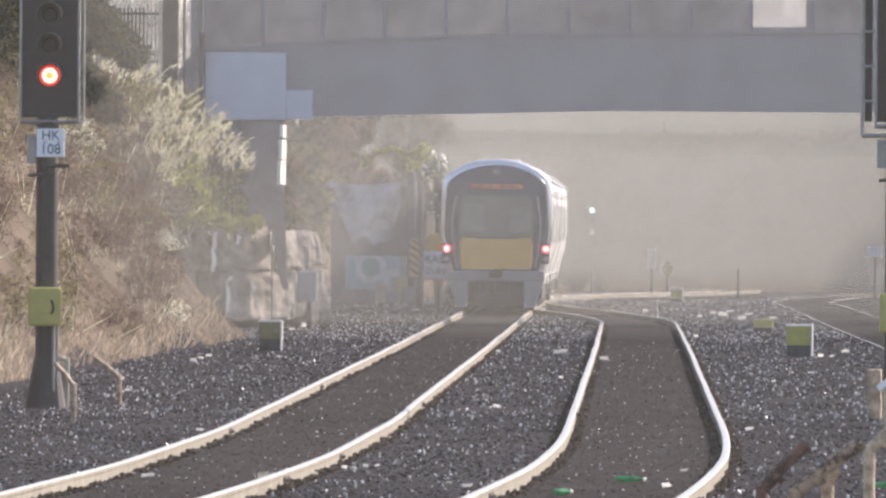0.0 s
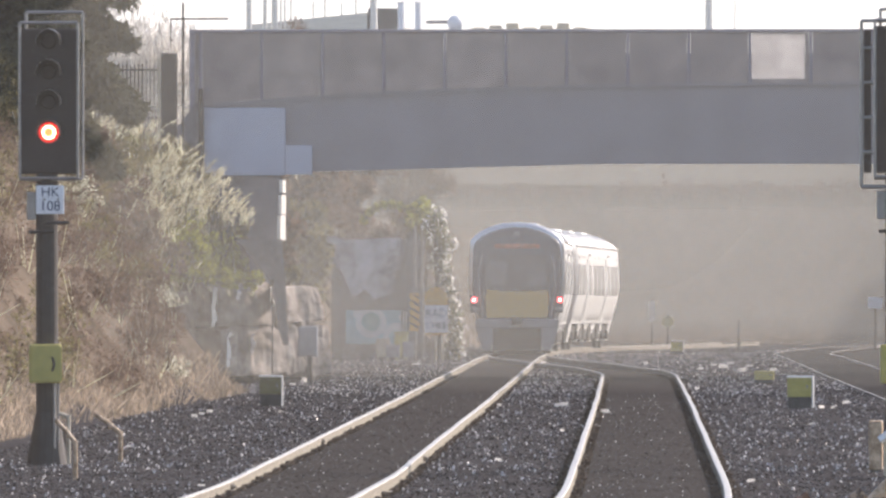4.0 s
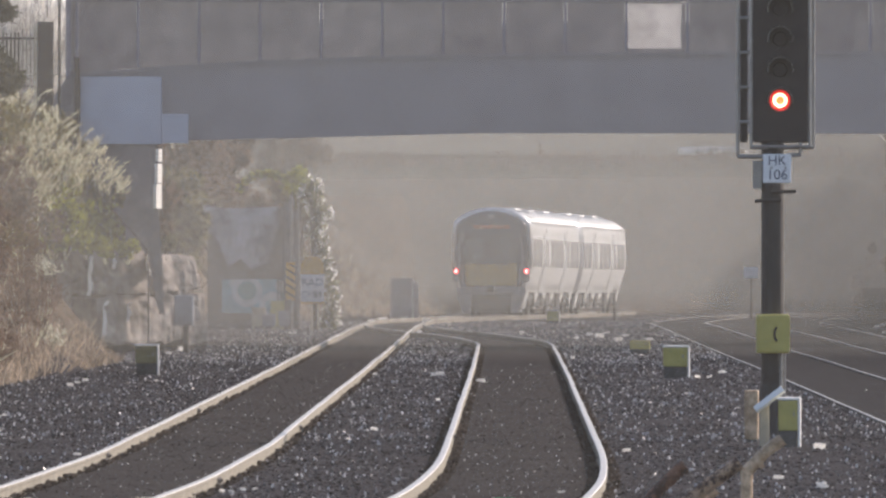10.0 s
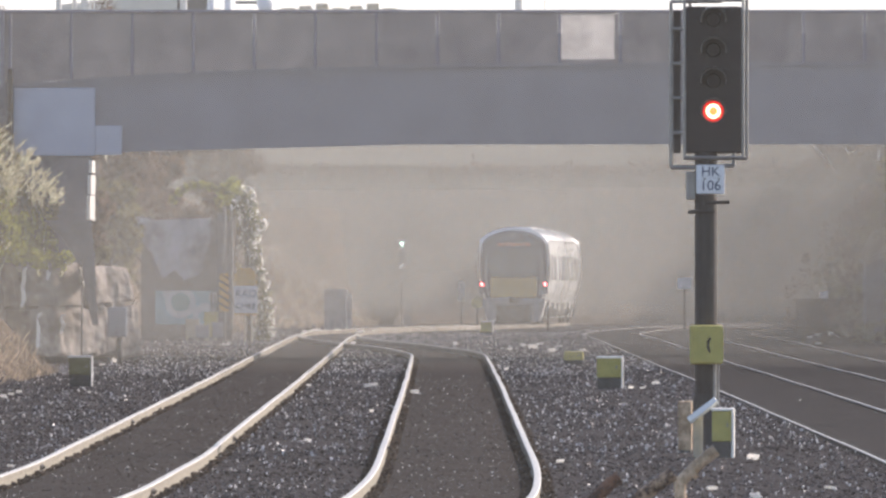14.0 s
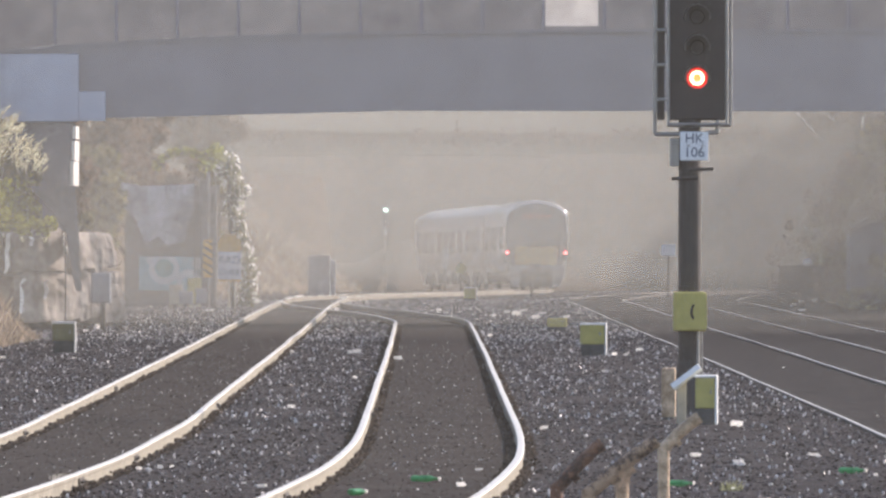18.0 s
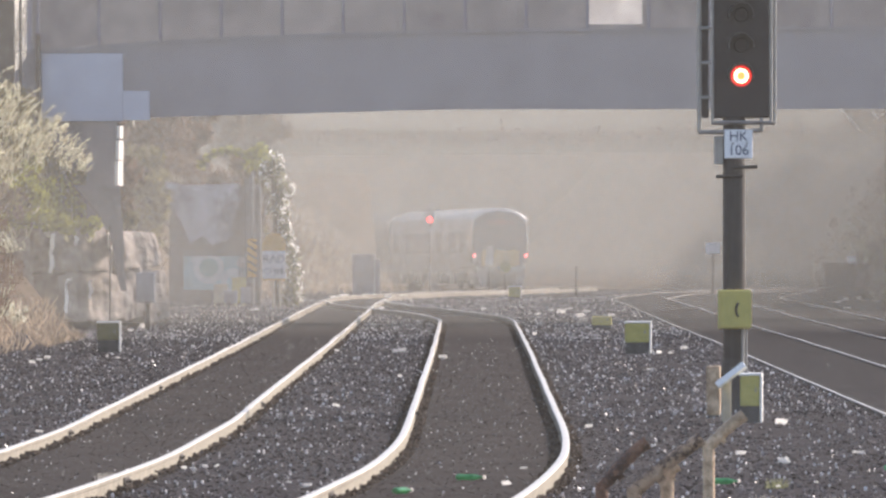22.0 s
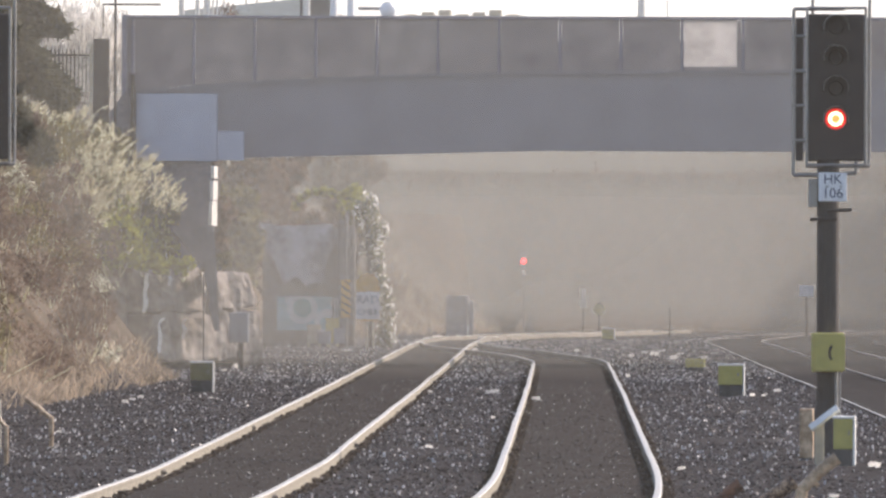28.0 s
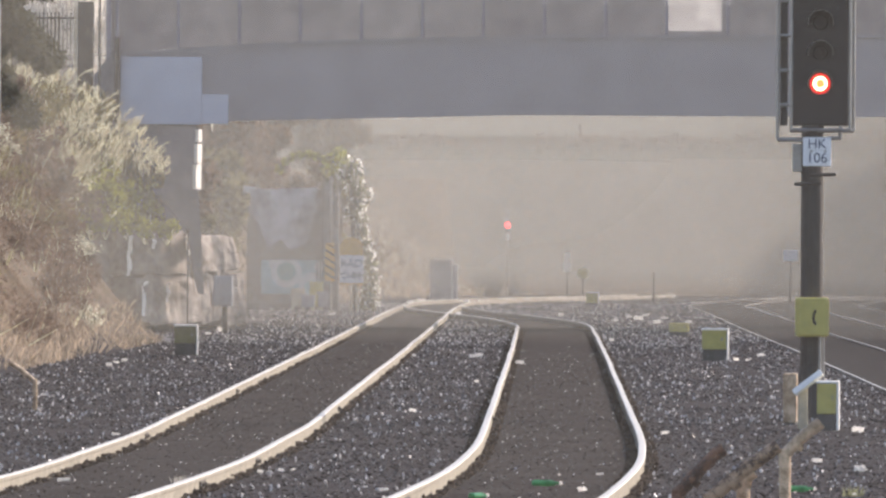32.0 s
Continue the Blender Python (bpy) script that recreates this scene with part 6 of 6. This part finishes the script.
def scatter_litter():
    # plan places (x, d) and widths in metres
    spots = ((-2.7, 94.19, 0.09), (-2.62, 94.19, 0.07), (-2.52, 94.62, 0.08), (-2.42, 95.07, 0.07), (-1.73, 126.32, 0.15), (-1.36, 181.44, 0.35), (-1.12, 151.16, 0.1), (-1.45, 87.7, 0.12), (-0.54, 172.25, 0.24), (0.45, 93.99, 0.09), (0.27, 88.09, 0.11), (1.27, 113.34, 0.14), (3.45, 113.98, 0.24), (3.7, 98.07, 0.15), (2.92, 95.99, 0.17), (2.61, 99.75, 0.16), (2.98, 88.68, 0.07), (2.72, 158.23, 0.13), (3.22, 177.53, 0.14), (3.39, 176.0, 0.12), (3.69, 179.1, 0.2), (1.19, 147.35, 0.07), (1.23, 209.44, 0.14), (2.01, 267.09, 0.25), (2.22, 260.27, 0.4), (2.51, 272.45, 0.3), (0.23, 272.42, 0.2), (1.27, 73.48, 0.1), (2.35, 78.89, 0.11), (2.51, 78.28, 0.17), (2.68, 80.13, 0.09), (-5.28, 189.85, 0.1), (-2.48, 182.24, 0.14), (-6.07, 172.93, 0.14), (-7.31, 224.33, 0.18), (3.15, 78.89, 0.06), (2.61, 87.35, 0.06), (-4.35, 90.49, 0.15), (-7.29, 166.87, 0.15), (-7.32, 170.37, 0.15), (-7.3, 173.28, 0.17), (-4.77, 110.98, 0.12), (-7.35, 225.17, 0.25), (-7.4, 217.91, 0.2), (-6.87, 137.06, 0.1), (-5.88, 270.3, 0.3), (-2.53, 274.41, 0.2), (-4.6, 330, 0.4), (-4.3, 334, 0.5), (-4.1, 338, 0.4), (-3.6, 336, 0.35), (-2.9, 338, 0.4), (-2.4, 341, 0.3), (2.9, 262, 0.25), (2.6, 250, 0.3), (3.3, 246, 0.25), (1.6, 256, 0.2), (3.0, 232, 0.2), (3.5, 226, 0.15), (10.1, 282, 0.25), (10.6, 290, 0.3), (9.6, 262, 0.25), (11.2, 296, 0.25))
    for k, (x, d, w) in enumerate(spots):
        scrap(x, d, w, k)
    # one low heap of torn film by the pipe posts
    for k, (x, d, w) in enumerate(((1.66, 74.3, 0.1), (1.74, 74.5, 0.12), (1.82, 74.7, 0.18), (1.9, 74.9, 0.16), (1.98, 75.0, 0.17), (2.06, 74.6, 0.12))):
        scrap(x, d, w, k, 1.6)
    for k in range(45):
        d = float(rng.uniform(70, 250))
        scrap(float(rng.uniform(-7.5, 5.5)), d, float(rng.uniform(0.025, 0.06)), k)
    for x, d, a in ((-0.05, 89.6, 70), (-0.61, 85.1, 150), (3.77, 90.7, 60), (2.15, 88.1, 100)):
        z = ground_z(x, d) + 0.05
        b = group("bottle", pose(x, d, z, 90, 0, a), "crushed green plastic bottle lying on the ballast", "bottle", "bottles")
        prof = [(0.03, 0), (0.04, 0.02), (0.037, 0.08), (0.042, 0.15), (0.03, 0.19), (0.014, 0.23), (0.014, 0.25)]
        part("body", loft([[(r * math.cos(q), r * 0.7 * math.sin(q), z2 - 0.12) for q in np.linspace(0, 6.283, 11)[:-1]] for r, z2 in prof]), BOTTLE, b)
        part("cap", rod((0, 0, 0.131), (0, 0, 0.15), 0.016, seg=8), LITTER, b)


scatter_litter()


def verge_clutter():
    """Larger stones and pale weeds among the litter near the pipe posts."""
    for k, (x, d, r) in enumerate(((2.2, 80.4, 0.05), (2.36, 79.6, 0.08), (2.44, 80.2, 0.1), (2.62, 80.3, 0.06), (2.76, 79.4, 0.09), (2.93, 80.6, 0.07), (2.1, 79.2, 0.06), (3.1, 79.8, 0.05))):
        bm = bmesh.new()
        bmesh.ops.create_icosphere(bm, subdivisions=2, radius=1.0)
        for v in bm.verts:
            q = 0.8 + 0.5 * noise.noise(v.co * 1.3 + Vector((k * 4.0, 0, 0)))
            v.co = Vector((v.co.x * q * r * 1.2, v.co.y * q * r, v.co.z * q * r * 0.75))
        ob = part("large_stone", bm, ROCKDARK, None, m=pose(x, d, ground_z(x, d) + r * 0.35, 0, 0, k * 47))
        tagged(ob, "rough grey stone lying on the ballast", "stone", "large stones")
    for k, (x, d, h) in enumerate(((2.6, 87.5, 0.1), (2.3, 80.8, 0.13), (2.55, 79.3, 0.1), (2.85, 80.1, 0.14), (1.75, 81.0, 0.09), (-3.3, 90.5, 0.08))):
        v, f = [], []
        for j in range(60):
            a, l = rng.uniform(0, 6.28), h * rng.uniform(0.4, 1.1)
            lean = rng.normal(size=2) * 0.45 * l
            p = rng.normal(size=2) * 0.04
            b = len(v)
            v += [(p[0] - 0.006, p[1], -0.03), (p[0] + 0.006, p[1], -0.03), (p[0] + lean[0], p[1] + lean[1], l)]
            f.append((b, b + 1, b + 2))
        ob = raw("weed_tuft", v, f, PALEWOOD if k % 2 else WEED)
        ob.matrix_basis = pose(x, d, ground_z(x, d))
        tagged(ob, "small pale weed tuft growing in the ballast", "weed", "weed tufts")
    for k, (x, d, w) in enumerate(((2.28, 79.1, 0.14), (2.7, 79.9, 0.2), (2.97, 79.2, 0.12), (2.5, 78.8, 0.1), (3.25, 80.4, 0.1), (1.95, 79.9, 0.12))):
        scrap(x, d, w, k)


verge_clutter()


# ---------------------------------------------------------------- loose ballast stones
def stones(n, d0, d1, x0, x1, size, material=STONE, low=-0.018, squash=0.36, label="loose dark grey crushed ballast stones", zone=0):
    """Irregular stones lying on the bed, as one mesh."""
    base = np.array([(1, 0, 0), (-1, 0, 0), (0, 1, 0), (0, -1, 0), (0, 0, 1), (0, 0, -1)], float)
    tri = np.array([(0, 2, 4), (2, 1, 4), (1, 3, 4), (3, 0, 4), (2, 0, 5), (1, 2, 5), (3, 1, 5), (0, 3, 5)])
    d = d0 * (d1 / d0) ** rng.random(n)
    x = rng.uniform(x0, x1, n)
    keep = np.ones(n, bool)
    for c in (AX, BX, CX, DX):
        cx = np.interp(d, D, c)
        for s in (-0.835, 0.835):
            keep &= np.abs(x - cx - s) > 0.085
    if zone:
        inner = np.minimum(np.abs(x - np.interp(d, D, AX)), np.abs(x - np.interp(d, D, BX))) < 0.77
        keep &= inner if zone > 0 else ~inner & (x < np.interp(d, D, CX) - 0.9)
    d, x = d[keep], x[keep]
    n = len(d)
    z = np.interp(d, D, RAILZ) - (0.108 if zone > 0 else 0.13) + rng.uniform(low, low + 0.035, n) + 0.1 * np.clip((x - np.interp(d, D, CX) + 2.2) / 0.8, 0, 1)
    s = size * (0.6 + 0.9 * rng.random(n))
    v = base[None] * (0.6 + 0.7 * rng.random((n, 6, 1))) + rng.normal(size=(n, 6, 3)) * 0.15
    q = rng.normal(size=(n, 4))
    q /= np.linalg.norm(q, axis=1)[:, None]
    w, a, b, c = q.T
    R = np.stack([1 - 2 * (b * b + c * c), 2 * (a * b - c * w), 2 * (a * c + b * w), 2 * (a * b + c * w), 1 - 2 * (a * a + c * c), 2 * (b * c - a * w), 2 * (a * c - b * w), 2 * (b * c + a * w), 1 - 2 * (a * a + b * b)], 1).reshape(n, 3, 3)
    v = np.einsum("nij,nkj->nki", R, v) * s[:, None, None] * np.array([1.3, 1.3, squash]) + np.stack([x, d, z], 1)[:, None]
    f = (tri[None] + 6 * np.arange(n)[:, None, None]).reshape(-1, 3)
    tagged(raw("ballast_stones", v.reshape(-1, 3), f, material), label, "gravel", kind="stuff")


stones(62000, 60, 130, -8.5, 1.4, 0.0155, STONEW, squash=0.5, zone=-1)
stones(28000, 60, 130, 1.4, 5.8, 0.0155, squash=0.5, zone=-1)
stones(44000, 130, 250, -8.5, 1.4, 0.019, STONEW, squash=0.45, zone=-1)
stones(36000, 130, 250, 1.4, 9.5, 0.019, squash=0.45, zone=-1)
stones(34000, 140, 330, -8.5, 9.5, 0.02, HAZESTONE, squash=0.5, zone=-1, label="ballast stones paled in colour for haze towards the bridge")
stones(30000, 60, 180, -8.5, 2.0, 0.011, BEDSTONE, zone=1, label="dark oily ballast stones between the rails")
stones(25000, 250, 460, -9.0, 12.0, 0.03, HAZESTONE, zone=-1)
stones(7000, 60, 125, -8.5, 7.5, 0.0098, GLINT, 0.0, 1.9, "scattered pale chips whose colour stands for sun glints", zone=-1)
stones(7000, 120, 210, -8.5, 7.5, 0.0115, GLINT, 0.0, 1.9, "scattered pale chips whose colour stands for sun glints", zone=-1)
stones(3500, 60, 200, -8.5, 2.0, 0.0065, GLINT, 0.0, 1.2, "a few pale chips for sun glints between the rails", zone=1)
stones(18000, 200, 330, -8.5, 9.5, 0.014, GLINT, 0.0, 1.3, "pale chips for glints and haze on the far ballast", zone=-1)


def shoulder(course, d0, d1, n, label):
    """Ballast spilled unevenly against the rails' feet, as one mesh."""
    d = d0 * (d1 / d0) ** rng.random(n)
    side = rng.choice([-0.835, 0.835], n)
    off = rng.choice([-1.0, 1.0], n) * rng.uniform(0.05, 0.15, n)
    pile = np.array([noise.noise((q * 2.1, w * 3.0, o * 9.0)) for q, w, o in zip(d, side, np.sign(off))])
    keep = pile > -0.12
    d, side, off, pile = d[keep], side[keep], off[keep], pile[keep]
    n = len(d)
    x = np.interp(d, D, course) + side + off
    z = np.interp(d, D, RAILZ) - 0.13 + 0.05 * np.clip(pile + 0.25, 0, 0.7) + rng.uniform(-0.012, 0.012, n)
    base = np.array([(1, 0, 0), (-1, 0, 0), (0, 1, 0), (0, -1, 0), (0, 0, 1), (0, 0, -1)], float)
    tri = np.array([(0, 2, 4), (2, 1, 4), (1, 3, 4), (3, 0, 4), (2, 0, 5), (1, 2, 5), (3, 1, 5), (0, 3, 5)])
    v = base[None] * (0.6 + 0.7 * rng.random((n, 6, 1))) + rng.normal(size=(n, 6, 3)) * 0.2
    v = v * (0.015 * (0.6 + 0.8 * rng.random(n)))[:, None, None] + np.stack([x, d, z], 1)[:, None]
    f = (tri[None] + 6 * np.arange(n)[:, None, None]).reshape(-1, 3)
    tagged(raw("ballast_stones", v.reshape(-1, 3), f, RUSTSTONE), label, "gravel", kind="stuff")


shoulder(AX, 62, 240, 30000, "brown ballast heaped against the outer track's rails")
shoulder(BX, 62, 240, 30000, "brown ballast heaped against the inner track's rails")


# ---------------------------------------------------------------- rail clips and sleepers
def clips(track, course, d0, d1):
    bm = box(-0.028, 0.028, -0.045, 0.045, -0.03, 0.025, 0.014)
    me = bpy.data.meshes.new("rail_clip")
    bm.to_mesh(me)
    bm.free()
    me.materials.append(CLIP)
    for d in np.arange(d0, d1, 0.75):
        for s in (-0.835, 0.835):
            for e in (-0.055, 0.055):
                if rng.random() > 0.016:
                    continue
                ob = new("rail_clip", me)
                ob.parent = track
                ob.matrix_basis = pose(at(course, d) + s + e, d, at(RAILZ, d) - 0.1, 0, 0, rng.uniform(-10, 10))


def fishplates(track, course, side, d):
    """Two bolted bars over a rail joint."""
    for e in (-0.028, 0.028):
        fp = part("fishplate", box(-0.014, 0.014, -0.3, 0.3, -0.11, -0.035, 0.006), CLIP, track, m=pose(at(course, d) + side + e, d, at(RAILZ, d), 0, 0, math.degrees(math.atan(at(course, d - 0.5) - at(course, d + 0.5)))))
        for k in range(4):
            part("bolt", rod((math.copysign(0.014, e), -0.21 + 0.14 * k, -0.072), (math.copysign(0.035, e), -0.21 + 0.14 * k, -0.072), 0.014, seg=6), CLIP, fp)


for tr_, c_, s_, d_ in ((track_a, AX, -0.835, 108.5), (track_a, AX, 0.835, 97), (track_a, AX, 0.835, 126), (track_a, AX, -0.835, 139), (track_b, BX, -0.835, 83), (track_b, BX, 0.835, 76), (track_a, AX, 0.835, 88), (track_b, BX, -0.835, 120)):
    fishplates(tr_, c_, s_, d_)

clips(track_a, AX, 78, 128)
clips(track_b, BX, 66, 116)


def motions():
    s = np.concatenate([[0], np.cumsum(np.hypot(np.hypot(np.diff(AX), 1.0), np.diff(RAILZ)))])
    start = float(np.interp(256, D, s))

    def spot(q):
        d = float(np.interp(q, s, D))
        return Vector((at(AX, d), d, at(RAILZ, d)))
    times = np.array([0, 2.5, 6, 9, 13, 16, 20, 23, 32])
    ahead = np.interp([256, 279, 318, 349, 390.5, 418, 458, 493, 600], D, s)
    for k, car in enumerate(cars):
        rows = []
        for t in np.arange(0, 32.01, 0.5):
            q = float(np.interp(t, times, ahead)) + 23.75 * k
            q = min(q, float(s[-1]) - 25)
            a, b = spot(q + 3.6), spot(q + 19.6)
            v = (b - a).normalized()
            yaw = math.degrees(math.atan2(-v.x, v.y))
            o = a - v * 3.6
            rows.append((float(t), pose(o.x, o.y, o.z, math.degrees(math.asin(v.z)), 0, yaw)))
        walk(car, rows)

    # the bird crosses at speed, near by
    rows = [(0.0, pose(-40, 44, 9.0, 0, 0, -90)), (29.0, pose(-24, 44, 6.2, 0, 0, -92))]
    for t, x, z, r in ((29.9, -8.0, 3.2, 4), (30.0, -6.0, 3.1, -6), (30.1, -4.0, 3.0, 5), (30.2, -2.04, 2.85, -4), (30.3, -0.06, 2.48, 8), (30.4, 2.0, 2.35, -5), (30.5, 4.1, 2.4, 4)):
        rows.append((t, pose(x, 44, z, 0, r, -95)))
    rows += [(31.2, pose(19, 46, 5.0, 0, 0, -80)), (32.0, pose(36, 52, 8.0, 0, 0, -75))]
    walk(bird, rows)
    for wing, k in zip(wings, (1, -1)):
        beat = [(float(t), pose(0, 0, 0, 0, k * (3 + 16 * math.sin(t * 2 * math.pi * 2.5)), 0)) for t in np.arange(0, 32.01, 0.1)]
        walk(wing, beat)
    # the van on the far road
    walk(van, [(0.0, pose(-30, 600, 6.32, 0, 0, 0)), (5.0, pose(-30, 600, 6.32, 0, 0, 0)), (6.2, pose(-24.2, 600, 6.32)), (8.8, pose(0.8, 600, 6.32)), (13.0, pose(41, 600, 6.32)), (15.0, pose(56, 600, 6.32)), (32.0, pose(57, 600, 6.32))])
    # the distant signal's lamps turn over from green to red
    for lens, a0, a1 in ((green_lens, 0, 160), (red_lens, 160, 0)):
        steps = [(0.0, a0), (19.1, a0), (19.2, a0 + (a1 - a0) / 3), (19.3, a0 + (a1 - a0) * 2 / 3), (19.4, a1), (32.0, a1)]
        walk(lens, [(t, pose(*lens_at[lens.name], 0, 0, a)) for t, a in steps])


motions()
